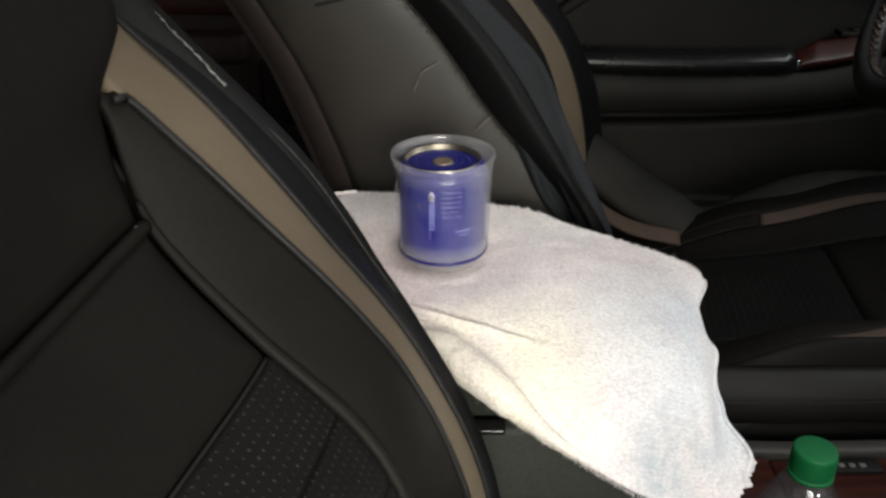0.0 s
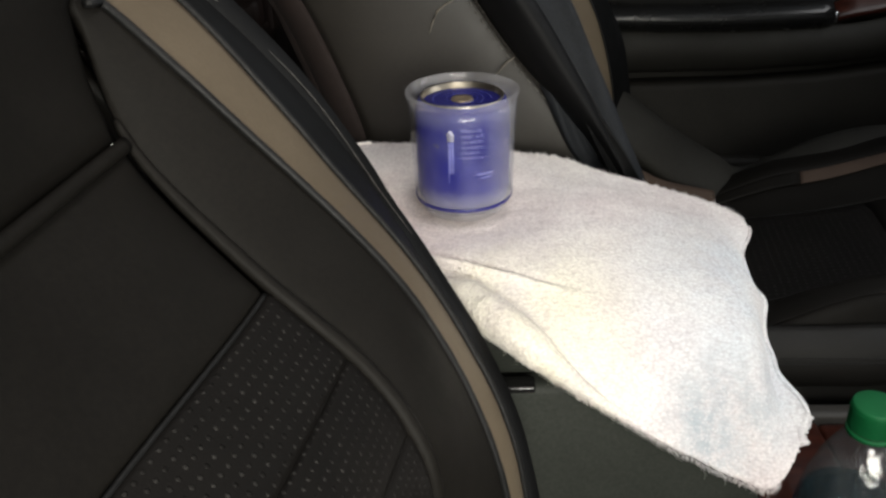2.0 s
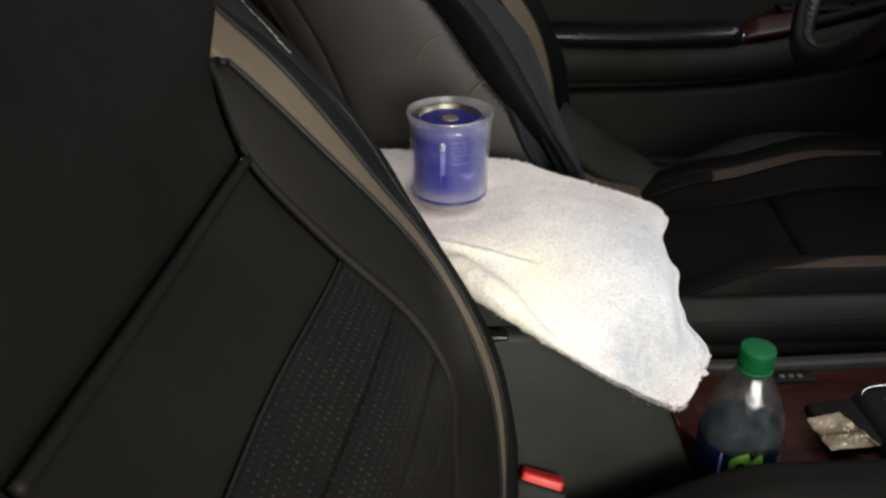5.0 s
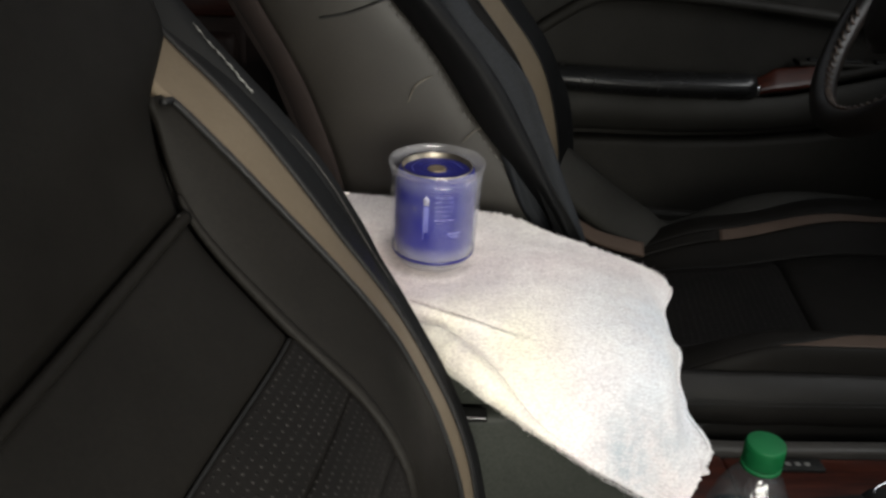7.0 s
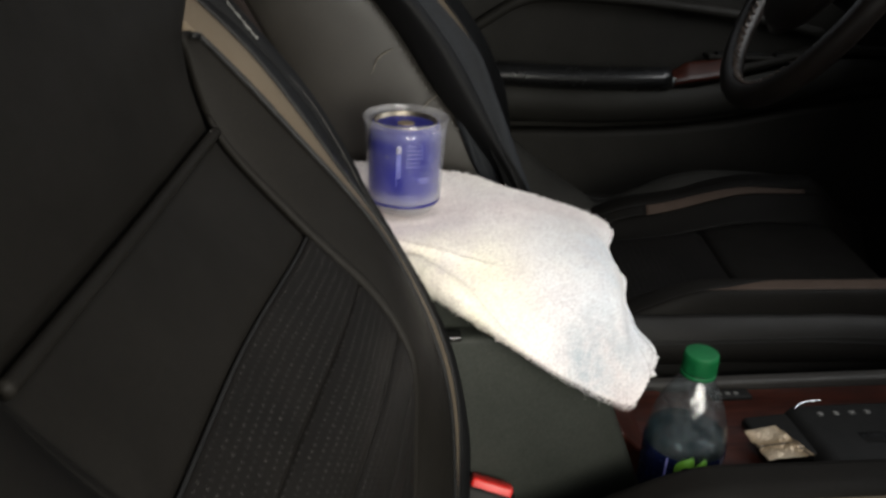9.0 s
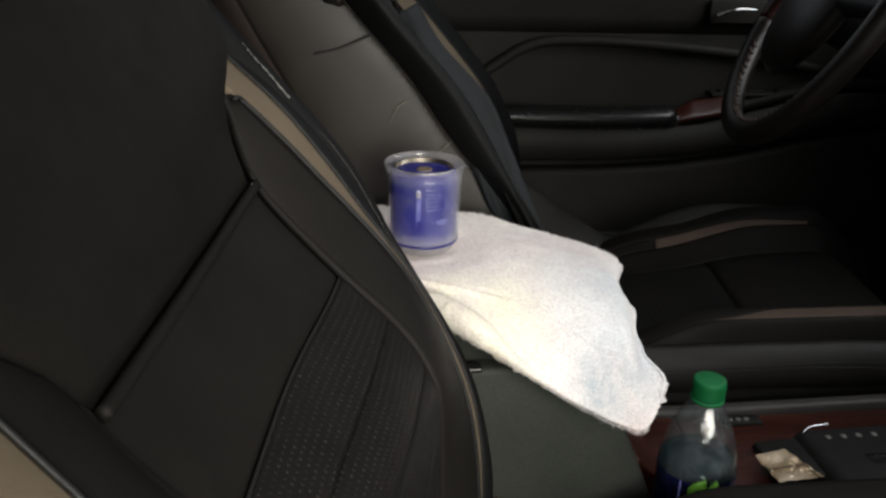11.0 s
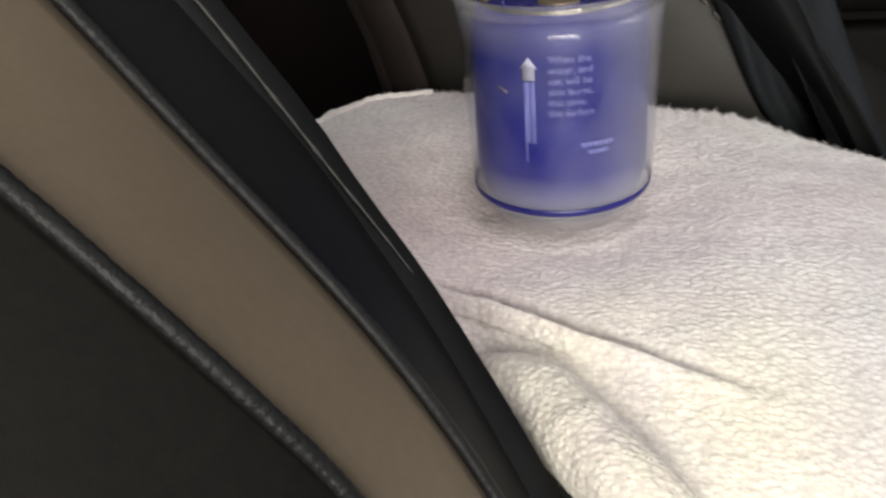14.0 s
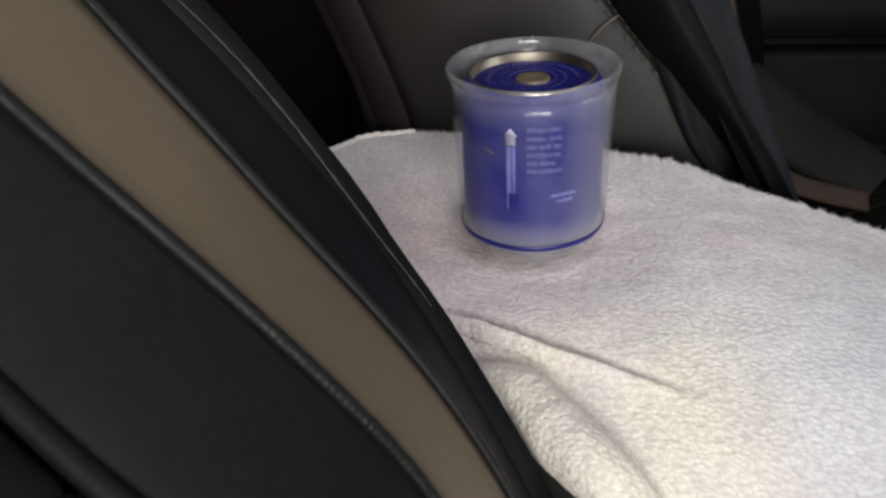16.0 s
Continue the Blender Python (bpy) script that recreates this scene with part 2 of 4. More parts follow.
def thin_clear(name, c, see_colour, most, least, rough=0.2, scale=38, spec=0.5, milky_zones=False, gloss=(0.02, 0.22)):
    """Thin clear plastic: partly see-through, partly milky, in soft patches."""
    m = Mat(name, rough, spec=spec)
    m.set("Base Color", (*c, 1))
    see = m.t.nodes.new("ShaderNodeBsdfTransparent")
    see.inputs["Color"].default_value = (*see_colour, 1)
    mx = m.t.nodes.new("ShaderNodeMixShader")
    fog = m.ramp(m.noise(scale, 3), [(0.35, (most,) * 3), (0.68, (least,) * 3)])
    if milky_zones:
        # milkier low down, under the rim and on one side
        sep = m.t.nodes.new("ShaderNodeSeparateXYZ")
        m.link(m.coords(), sep.inputs[0])
        low = m.node("MapRange")
        m.link(sep.outputs["Z"], low.inputs["Value"])
        for k, v in (("From Min", 0.0100), ("From Max", 0.0195), ("To Min", 0.86), ("To Max", 1.0)):
            low.inputs[k].default_value = v
        right = m.node("MapRange")
        m.link(sep.outputs["X"], right.inputs["Value"])
        for k, v in (("From Min", 0.012), ("From Max", 0.029), ("To Min", 1.0), ("To Max", 0.86)):
            right.inputs[k].default_value = v
        high = m.node("MapRange")
        m.link(sep.outputs["Z"], high.inputs["Value"])
        for k, v in (("From Min", 0.0560), ("From Max", 0.0640), ("To Min", 1.0), ("To Max", 0.935)):
            high.inputs[k].default_value = v
        fog = m.mix(1.0, fog, high.outputs[0], "MULTIPLY")
        fog = m.mix(1.0, m.mix(1.0, fog, low.outputs[0], "MULTIPLY"), right.outputs[0], "MULTIPLY")
    m.link(fog, mx.inputs["Fac"])
    m.link(m.b.outputs[0], mx.inputs[1])
    m.link(see.outputs[0], mx.inputs[2])
    if rough < 0.1:
        m.bump(m.noise(60, 3, 0.5, (2.2, 2.2, 0.7)), 0.5, 0.004)
    # clear surface reflection on top
    shine = m.node("BsdfGlossy", Roughness=max(0.04, rough * 0.5))
    shine.inputs["Color"].default_value = (0.9, 0.9, 0.9, 1)
    edge = m.node("LayerWeight", Blend=0.5)
    steep = m.t.nodes.new("ShaderNodeMath")
    steep.operation = "POWER"
    steep.inputs[1].default_value = 4.0
    m.link(edge.outputs["Facing"], steep.inputs[0])
    amount = m.node("MapRange")
    m.link(steep.outputs[0], amount.inputs["Value"])
    amount.inputs["To Min"].default_value, amount.inputs["To Max"].default_value = gloss
    top = m.t.nodes.new("ShaderNodeMixShader")
    m.link(amount.outputs["Result"], top.inputs["Fac"])
    m.link(mx.outputs[0], top.inputs[1])
    m.link(shine.outputs[0], top.inputs[2])
    if m.height is not None:
        m.link(m.height, shine.inputs["Normal"])
    m.link(top.outputs[0], m.t.nodes["Material Output"].inputs["Surface"])
    return m.m


FROSTED = thin_clear("milky_clear_plastic", (0.60, 0.60, 0.65), (0.97, 0.97, 0.99), 0.996, 0.964, 0.2, 40, 0.5, True)
FROSTED_RIM = thin_clear("milky_plastic_rim", (0.78, 0.77, 0.78), (0.95, 0.95, 0.97), 0.95, 0.80, 0.14, gloss=(0.03, 0.30))
PET = thin_clear("clear_bottle_plastic", (0.46, 0.50, 0.52), (0.94, 0.96, 0.97), 0.985, 0.950, 0.06, 60, 0.8, gloss=(0.05, 0.45))
WATER = thin_clear("water", (0.05, 0.115, 0.14), (0.52, 0.75, 0.82), 0.93, 0.84, 0.08, 90, 0.5)

# ---------------------------------------------------------------- mesh helpers


def thing(name, at=(0, 0, 0), label="", category="", group="", kind=""):
    ob = new(name)
    ob.location = at
    ob.empty_display_size = 0.02
    return tagged(ob, label, category, group, kind)


def part(name, bm, material, parent=None, label="", smooth=True):
    """Link a bmesh as one mesh object; its vertices are in world metres."""
    bmesh.ops.recalc_face_normals(bm, faces=bm.faces)
    me = bpy.data.meshes.new(name)
    bm.to_mesh(me)
    bm.free()
    me.materials.append(material)
    for p in me.polygons:
        p.use_smooth = smooth
    ob = new(name, me)
    if parent is not None:
        ob.parent = parent
        base, up = Matrix.Identity(4), parent
        while up is not None:
            base = Matrix.Translation(up.location) @ base
            up = up.parent
        me.transform(base.inverted())
    return tagged(ob, label)


def sheet(p, nu, nv, thick=0.012, puff=0.0, rim=0.008, uv=None, face=1, sides="uUvV"):
    """A cushioned sheet with thickness: p(u, v) over the unit square; its borders dip by puff over rim metres. face: -1 turns its front round; sides: the borders that dip."""
    g = [[Vector(p(i / nu, j / nv)) for j in range(nv + 1)] for i in range(nu + 1)]
    bm = bmesh.new()
    lay = bm.loops.layers.uv.new("UVMap") if uv else None
    front, back = [], []
    for i in range(nu + 1):
        fr, bk = [], []
        for j in range(nv + 1):
            a = g[min(i + 1, nu)][j] - g[max(i - 1, 0)][j]
            b = g[i][min(j + 1, nv)] - g[i][max(j - 1, 0)]
            n = a.cross(b)
            n = n.normalized() * face if n.length > 1e-12 else Vector((0, 0, 1))
            ends = (("u", g[0][j]), ("U", g[nu][j]), ("v", g[i][0]), ("V", g[i][nv]))
            e = min([(g[i][j] - q).length for side, q in ends if side in sides] + [1.0])
            d = puff * (1 - math.exp(-e / rim)) - puff
            fr.append(bm.verts.new(g[i][j] + n * d))
            bk.append(bm.verts.new(g[i][j] - n * (thick + puff)))
        front.append(fr)
        back.append(bk)
    for i in range(nu):
        for j in range(nv):
            f = bm.faces.new((front[i][j], front[i + 1][j], front[i + 1][j + 1], front[i][j + 1]))
            f2 = bm.faces.new((back[i][j + 1], back[i + 1][j + 1], back[i + 1][j], back[i][j]))
            if uv:
                for loop in f2.loops:
                    loop[lay].uv = (0.5, 0.5)
            if uv:
                for loop, (a, b) in zip(f.loops, ((i, j), (i + 1, j), (i + 1, j + 1), (i, j + 1))):
                    loop[lay].uv = (a / nu * uv[0] + 0.5, b / nv * uv[1] + 0.5)
    loop = [(i, 0) for i in range(nu)] + [(nu, j) for j in range(nv)] + [(i, nv) for i in range(nu, 0, -1)] + [(0, j) for j in range(nv, 0, -1)]
    for (a, b), (c, d) in zip(loop, loop[1:] + loop[:1]):
        f3 = bm.faces.new((front[a][b], back[a][b], back[c][d], front[c][d]))
        if uv:
            for q in f3.loops:
                q[lay].uv = (0.5, 0.5)
    return bm


def tube(points, r, n=8, caps=True, taper=None):
    """A round cord along points."""
    bm = bmesh.new()
    pts = [Vector(p) for p in points]
    rings = []
    for i, p in enumerate(pts):
        d = (pts[min(i + 1, len(pts) - 1)] - pts[max(i - 1, 0)]).normalized()
        a = d.cross(Vector((0, 0, 1)) if abs(d.z) < 0.9 else Vector((1, 0, 0))).normalized()
        b = d.cross(a)
        rr = r * (taper(i / (len(pts) - 1)) if taper else 1)
        rings.append([bm.verts.new(p + (a * math.cos(k * 2 * math.pi / n) + b * math.sin(k * 2 * math.pi / n)) * rr) for k in range(n)])
    for q, w in zip(rings, rings[1:]):
        for k in range(n):
            bm.faces.new((q[k], q[(k + 1) % n], w[(k + 1) % n], w[k]))
    if caps:
        bm.faces.new(rings[0])
        bm.faces.new(rings[-1][::-1])
    return bm


def turned(profile, at, n=64, close=True):
    """A body of revolution about z from (radius, height) pairs."""
    bm = bmesh.new()
    rings = []
    for r, z in profile:
        if r < 1e-6:
            rings.append([bm.verts.new((at[0], at[1], at[2] + z))])
        else:
            rings.append([bm.verts.new((at[0] + r * math.cos(2 * math.pi * k / n), at[1] + r * math.sin(2 * math.pi * k / n), at[2] + z)) for k in range(n)])
    for q, w in zip(rings, rings[1:]):
        for k in range(n):
            a, b = (q[k % len(q)], q[(k + 1) % len(q)]), (w[(k + 1) % len(w)], w[k % len(w)])
            f = list(dict.fromkeys(a + b))
            if len(f) > 2:
                bm.faces.new(f)
    return bm


def slab(x0, x1, y0, y1, z0, z1, bevel=0.004, seg=3):
    bm = bmesh.new()
    bmesh.ops.create_cube(bm, size=1)
    bmesh.ops.transform(bm, matrix=Matrix.Translation(((x0 + x1) / 2, (y0 + y1) / 2, (z0 + z1) / 2)) @ Matrix.Diagonal((x1 - x0, y1 - y0, z1 - z0, 1)), verts=bm.verts)
    if bevel:
        bmesh.ops.bevel(bm, geom=bm.edges[:], offset=bevel, segments=seg, profile=0.5, affect="EDGES")
    return bm


def prism(outline, y0, y1, bevel=0.004, seg=3, axis="y"):
    """An outline in x and z drawn out along y (or in x and y drawn out along z)."""
    bm = bmesh.new()
    put = (lambda a, b, c: (a, c, b)) if axis == "y" else (lambda a, b, c: (a, b, c))
    lo = [bm.verts.new(put(a, b, y0)) for a, b in outline]
    hi = [bm.verts.new(put(a, b, y1)) for a, b in outline]
    bm.faces.new(lo)
    bm.faces.new(hi[::-1])
    n = len(outline)
    for i in range(n):
        bm.faces.new((lo[i], hi[i], hi[(i + 1) % n], lo[(i + 1) % n]))
    bmesh.ops.recalc_face_normals(bm, faces=bm.faces)
    if bevel:
        bmesh.ops.bevel(bm, geom=bm.edges[:], offset=bevel, segments=seg, profile=0.5, affect="EDGES")
    return bm


def spline(points, n):
    """n + 1 points on a smooth line through points."""
    p = [Vector(q) for q in points]
    out = []
    for k in range(n + 1):
        s = k / n * (len(p) - 1)
        i = min(int(s), len(p) - 2)
        f = s - i
        a, b, c, d = p[max(i - 1, 0)], p[i], p[i + 1], p[min(i + 2, len(p) - 1)]
        out.append(0.5 * (2 * b + (c - a) * f + (2 * a - 5 * b + 4 * c - d) * f * f + (3 * b - a - 3 * c + d) * f ** 3))
    return out


def smooth(a, b, x):
    t = min(1, max(0, (x - a) / (b - a)))
    return t * t * (3 - 2 * t)


# ---------------------------------------------------------------- seats
# Lines of the backrest in side view: height, then x of the inner seam, the stripe's two borders and the outer seam.
HEIGHTS = (0.26, 0.30, 0.37, 0.415, 0.455, 0.49, 0.52, 0.55, 0.58, 0.605, 0.625, 0.645, 0.665, 0.72, 0.80, 0.90, 0.98)
SEAM = (0.000, -0.003, -0.004, -0.004, -0.008, -0.024, -0.048, -0.074, -0.100, -0.115, -0.121, -0.130, -0.140, -0.164, -0.193, -0.225, -0.250)
STRIPE_IN = (0.030, 0.028, 0.024, 0.017, 0.007, -0.005, -0.021, -0.045, -0.070, -0.092, -0.109, -0.128, -0.145, -0.165, -0.190, -0.218, -0.240)
STRIPE_OUT = (0.040, 0.036, 0.030, 0.022, 0.009, -0.006, -0.024, -0.046, -0.068, -0.087, -0.103, -0.122, -0.139, -0.170, -0.200, -0.230, -0.255)
OUTER = (0.042, 0.040, 0.034, 0.025, 0.009, -0.006, -0.021, -0.038, -0.056, -0.075, -0.093, -0.111, -0.129, -0.165, -0.200, -0.235, -0.262)
Y_IN, Y_OUT, Y_OUTER = 0.349, 0.380, 0.400
# The same lines on the passenger seat's side next to the console, where the cover sits fuller and the stripe is narrower.
FULL_HEIGHTS = (0.25, 0.3, 0.35, 0.38, 0.41, 0.43, 0.45, 0.465, 0.48, 0.495, 0.51, 0.525, 0.54, 0.555, 0.57, 0.585, 0.6, 0.615, 0.63, 0.645, 0.66, 0.7, 0.8, 0.98)
FULL_SEAM = (0.0060, 0.0060, 0.0047, 0.0039, 0.0031, 0.0023, 0.0017, 0.0009, -0.0013, -0.0098, -0.0216, -0.0374, -0.0549, -0.0701, -0.0858, -0.1016, -0.1146, -0.1218, -0.1269, -0.1289, -0.1316, -0.1500, -0.1930, -0.2500)
FULL_IN = (0.0310, 0.0310, 0.0299, 0.0272, 0.0234, 0.0191, 0.0131, 0.0069, 0.0004, -0.0076, -0.0152, -0.0239, -0.0338, -0.0457, -0.0585, -0.0718, -0.0851, -0.0983, -0.1129, -0.1291, -0.1466, -0.1650, -0.1950, -0.2450)
FULL_OUT = (0.0360, 0.0350, 0.0335, 0.0311, 0.0255, 0.0190, 0.0109, 0.0027, -0.0053, -0.0137, -0.0229, -0.0329, -0.0439, -0.0555, -0.0655, -0.0752, -0.0863, -0.0978, -0.1115, -0.1277, -0.1462, -0.1780, -0.2250, -0.2850)
FULL_OUTER = (0.0410, 0.0400, 0.0374, 0.0314, 0.0229, 0.0135, 0.0020, -0.0088, -0.0196, -0.0289, -0.0380, -0.0470, -0.0524, -0.0593, -0.0675, -0.0757, -0.0865, -0.0981, -0.1109, -0.1236, -0.1362, -0.1700, -0.2250, -0.2900)
TIP = 0.6465
MIDDLE = 0.190
SKEW = 0.13


def soft_height(table, z):
    """x of a line of the backrest at a height, rounded off at the table's corners."""
    full = len(table) == len(FULL_HEIGHTS)
    steps = (-0.010, -0.005, 0, 0.005, 0.010) if full else (-0.016, -0.008, 0, 0.008, 0.016)
    return sum(float(np.interp(z + d, FULL_HEIGHTS if full else HEIGHTS, table)) for d in steps) / 5


def seam_y(z):
    """The inner seam runs out to the shoulder above the stripe."""
    return float(np.interp(z, (0.60, 0.618, 0.636, 0.650, 0.668, 0.71, 1.0), (0.305, 0.312, 0.328, 0.349, 0.380, 0.392, 0.388)))


def full_line(z, heights, ys):
    """y of a line beside the console at a height, rounded off."""
    return sum(float(np.interp(z + d, heights, ys)) for d in (-0.012, -0.006, 0, 0.006, 0.012)) / 5


def full_seam_y(z):
    """The inner seam beside the console swings out as it rises."""
    if z > 0.645:
        return float(np.interp(z, (0.645, 0.652, 0.668, 0.71, 1.0), (0.3405, 0.350, 0.380, 0.392, 0.388)))
    return full_line(z, (0.43, 0.48, 0.495, 0.51, 0.525, 0.555, 0.585, 0.615, 0.645), (0.282, 0.2855, 0.2906, 0.297, 0.3015, 0.3073, 0.3168, 0.3296, 0.3405))


def full_in_y(z):
    return full_line(z, (0.35, 0.41, 0.45, 0.48, 0.51, 0.54, 0.60, 0.66), (0.3338, 0.3375, 0.3415, 0.3466, 0.3490, 0.346, 0.346, 0.349))


def full_out_y(z):
    return full_line(z, (0.35, 0.38, 0.41, 0.45, 0.48, 0.51, 0.555, 0.60, 0.63, 0.66), (0.3598, 0.3645, 0.369, 0.3762, 0.3813, 0.384, 0.385, 0.383, 0.387, 0.3946))


def full_edge_y(z):
    return full_line(z, (0.35, 0.38, 0.41, 0.45, 0.48, 0.51, 0.54, 0.57, 0.60, 0.66), (0.382, 0.3855, 0.3930, 0.4080, 0.4212, 0.4288, 0.4285, 0.4233, 0.4205, 0.4153))


def stripe_y(z):
    """The stripe's inner border bends in to the seam at its upper tip."""
    return max(Y_IN - 0.0085 * smooth(0.630, TIP, z), seam_y(z))


def seat(name, mirrored, shift, lift, label):
    """A front seat; mirrored: the driver's."""
    s = thing(name, (-0.05 + shift, 0.827 if mirrored else MIDDLE, 0.0), label, "seat", "front seats")
    hand = -1 if mirrored else 1

    def w(x, y, z):
        if mirrored:
            return Vector((x + shift + SKEW * (0.38 - y), 1.02 - y, z))
        return Vector((x + SKEW * (y - 0.38), y, z))

    def mirror(y):
        return 2 * MIDDLE - y

    middle = [x - 0.025 for x in SEAM] if mirrored else SEAM
    far_in, far_out, far_edge = [x - 0.030 for x in STRIPE_IN], [x - 0.006 for x in STRIPE_IN], [x + 0.010 for x in STRIPE_IN]

    def band(name, ta, ya, tb, yb, z0, z1, material, g, puff, rim=0.012, nu=10, nv=56, crown=0.0, label="", bow=0.0, sides="uUvV"):
        """A strip of cover between two of the lines; ya and yb are numbers or lines of their own."""
        def p(u, v):
            z = z0 + (z1 - z0) * v
            a, b = (ya(z) if callable(ya) else ya), (yb(z) if callable(yb) else yb)
            xa, xb = soft_height(ta, z), soft_height(tb, z)
            if g < 0 and not mirrored:
                base = soft_height(SEAM, z)
                xa, xb = base + (xa - base) * 0.62, base + (xb - base) * 0.62
            y = a + (b - a) * u + bow * 4 * u * (1 - u)
            full = crown * smooth(TIP, TIP - 0.05, z) if name == "inner_bolster" else crown
            return w(xa + (xb - xa) * u + full * 4 * u * (1 - u), y if g > 0 else mirror(y), z)
        return part(name, sheet(p, nu, nv, 0.010, puff, rim, None, g * hand, sides), material, s, label)

    def panel(u, z, off=0.0):
        """The middle of the backrest, across from one inner seam to the other."""
        a, b = mirror(seam_y(z)), (seam_y(z) if mirrored else full_seam_y(z))
        x = soft_height(middle, z) - 0.006 * math.sin(math.pi * u) * smooth(0.54, 0.47, z)
        if not mirrored:
            low = smooth(0.545, 0.505, z)
            x += (soft_height(FULL_SEAM, z) - soft_height(SEAM, z)) * ((1 - low) * smooth(0.30, 1.0, u) ** 1.4 + low * smooth(-0.1, 0.75, u))
        return w(x + off, a + (b - a) * u, z)

    # middle of the backrest, in lateral strips between the seams
    seams = [0.97, *((0.602, 0.549) if mirrored else (0.599, 0.546)), 0.520, 0.492, 0.462, 0.430, 0.395, 0.30]
    for k, (z1, z0) in enumerate(zip(seams, seams[1:])):
        def p(u, v, z0=z0, z1=z1):
            z = z0 + (z1 - z0) * v
            return panel(u, z)
        part("backrest_panel" if k < 2 else "perforated_panel",
             sheet(p, 60, 50 if k == 0 else 18, 0.02, 0.0045 if k < 2 else 0.0022, 0.008 if k < 2 else 0.0035, (52, (z1 - z0) / 0.0032), hand),
             SEAT_BLACK if k < 2 else PERFORATED, s, "" if k < 2 else "black perforated leatherette strip")
    for k, z in enumerate(seams[1:3]):
        pts = []
        for i in range(81):
            pts.append(panel(0.008 + 0.978 * i / 80, z, (0.0 if k == 0 and not mirrored else -0.0014 if k == 0 else -0.0024)) + Vector((0, 0, -0.0012)))
        part("seam_piping", tube(pts, 0.0030 if k == 0 else 0.0010, 10), SEAT_BLACK if k == 0 else PIPING, s)
    if not mirrored:
        c = panel(0.955, 0.601, 0.0006)
        part("loose_thread", tube([c, c + Vector((0.0003, 0.0003, -0.0003)), c + Vector((0.0002, 0.0007, -0.0002))], 0.00016, 6), MARK, s, "pale thread end")
    for g in (1, -1):
        # the driver's far bolster is flatter, with the stripe on its inner face
        flat_side = mirrored and g < 0
        t_in, t_out, t_edge = (far_in, far_out, far_edge) if flat_side else (STRIPE_IN, STRIPE_OUT, OUTER)
        y_in = (lambda z: max(stripe_y(z) - 0.024, seam_y(z))) if flat_side else stripe_y
        if g < 0 and not mirrored:
            y_in = lambda z: max(stripe_y(z) + 0.003, seam_y(z))
        y_out = (lambda z: max(Y_OUT - 0.031, seam_y(z))) if flat_side else (lambda z: max(Y_OUT, seam_y(z)))
        t_seam, y_seam, y_edge = middle, seam_y, (lambda z: max(Y_OUTER, seam_y(z) + 0.012))
        full = g > 0 and not mirrored
        if full:
            t_seam, t_in, t_out, t_edge, y_seam = FULL_SEAM, FULL_IN, FULL_OUT, FULL_OUTER, full_seam_y
            y_in = lambda z: max(full_in_y(z), full_seam_y(z))
            y_out = lambda z: max(full_out_y(z), full_seam_y(z))
            y_edge = full_edge_y
        band("inner_bolster", t_seam, y_seam, t_in, lambda z: max(y_in(z), y_seam(z) + 0.0005), 0.25, TIP - 0.0005, SEAT_BLACK, g, 0.0022, 0.006, 20, 90, 0.004, "", 0.0, "u")
        band("stripe", t_in, y_in, t_out, lambda z: max(y_out(z), y_seam(z) + 0.0005), 0.25, 0.667, TAUPE, g, 0.0, 0.003, 10, 70, 0.0012, "taupe leatherette stripe")
        band("outer_bolster", t_out, y_out, t_edge, y_edge, 0.25, 0.97, SEAT_NAVY, g, 0.0, 0.003, 10, 80, 0.001)
        back = [x - (0.010 + 0.045 * smooth(0.44, 0.58, z) - 0.013 * smooth(0.49, 0.60, z) if mirrored and g > 0 else 0.020 + 0.035 * smooth(0.45, 0.55, z)) for z, x in zip(FULL_HEIGHTS if full else HEIGHTS, t_edge)]
        band("cover_edge", t_edge, y_edge, back, 0.384, 0.24, 0.97, SEAT_NAVY, g, 0.0, 0.004, 14, 70, -0.012 if full else 0.008, "", -0.008 if full else 0.017)
        wide = [float(np.interp(z, (0.25, 0.40, 0.478, 0.570, 0.624, 0.72, 0.98), (-0.160, -0.172, -0.184, -0.218, -0.250, -0.300, -0.430))) for z in HEIGHTS]
        band("side_panel", back, 0.380, wide, 0.372, 0.24, 0.97, GREY_LEATHER, g, 0.004, 0.014, 20, 70, 0.0, "grey leather side panel with a stitched edge", 0.003)
        deep = [x - 0.03 for x in wide]
        band("back_edge", wide, 0.370, deep, 0.352, 0.24, 0.97, DARK_EDGE, g, 0.002, 0.008, 8, 50, 0.0, "dark edge of the back shell", 0.004)
        lines = [(t_in, y_in, 0.0012, TIP - 0.004), (t_out, y_out, 0.0010, 0.666)]
        if full:
            lines = [(t_in, lambda z: full_in_y(z) - 0.0016 * smooth(0.645, 0.62, z), 0.0018, TIP - 0.004), (t_out, lambda z: y_out(z) + 0.0014, 0.0016, 0.666)]
        for tab, y, r, top in lines:
            pts = []
            fine = 760 if g > 0 and not mirrored else 120
            for k in range(fine + 1):
                z = 0.27 + (top - 0.27) * k / fine
                x, base = soft_height(tab, z), soft_height(SEAM, z)
                pts.append(w((x if g > 0 or mirrored else base + (x - base) * 0.62) + 0.0008, y(z) if g > 0 else mirror(y(z)), z))
            if tab is t_in and not mirrored:
                z = TIP - 0.0026
                y_end = y_seam(z) + 0.002
                pts.append(w(soft_height(t_seam, z) + 0.0012, y_end if g > 0 else mirror(y_end), z))
            part("piping", tube(pts, r, 8, True, (lambda t: 1 + 0.035 * math.sin(t * 760 * 2 * math.pi / 3.7) + 0.03 * math.sin(t * 291) * math.sin(t * 97)) if fine > 200 else None), PIPING, s)
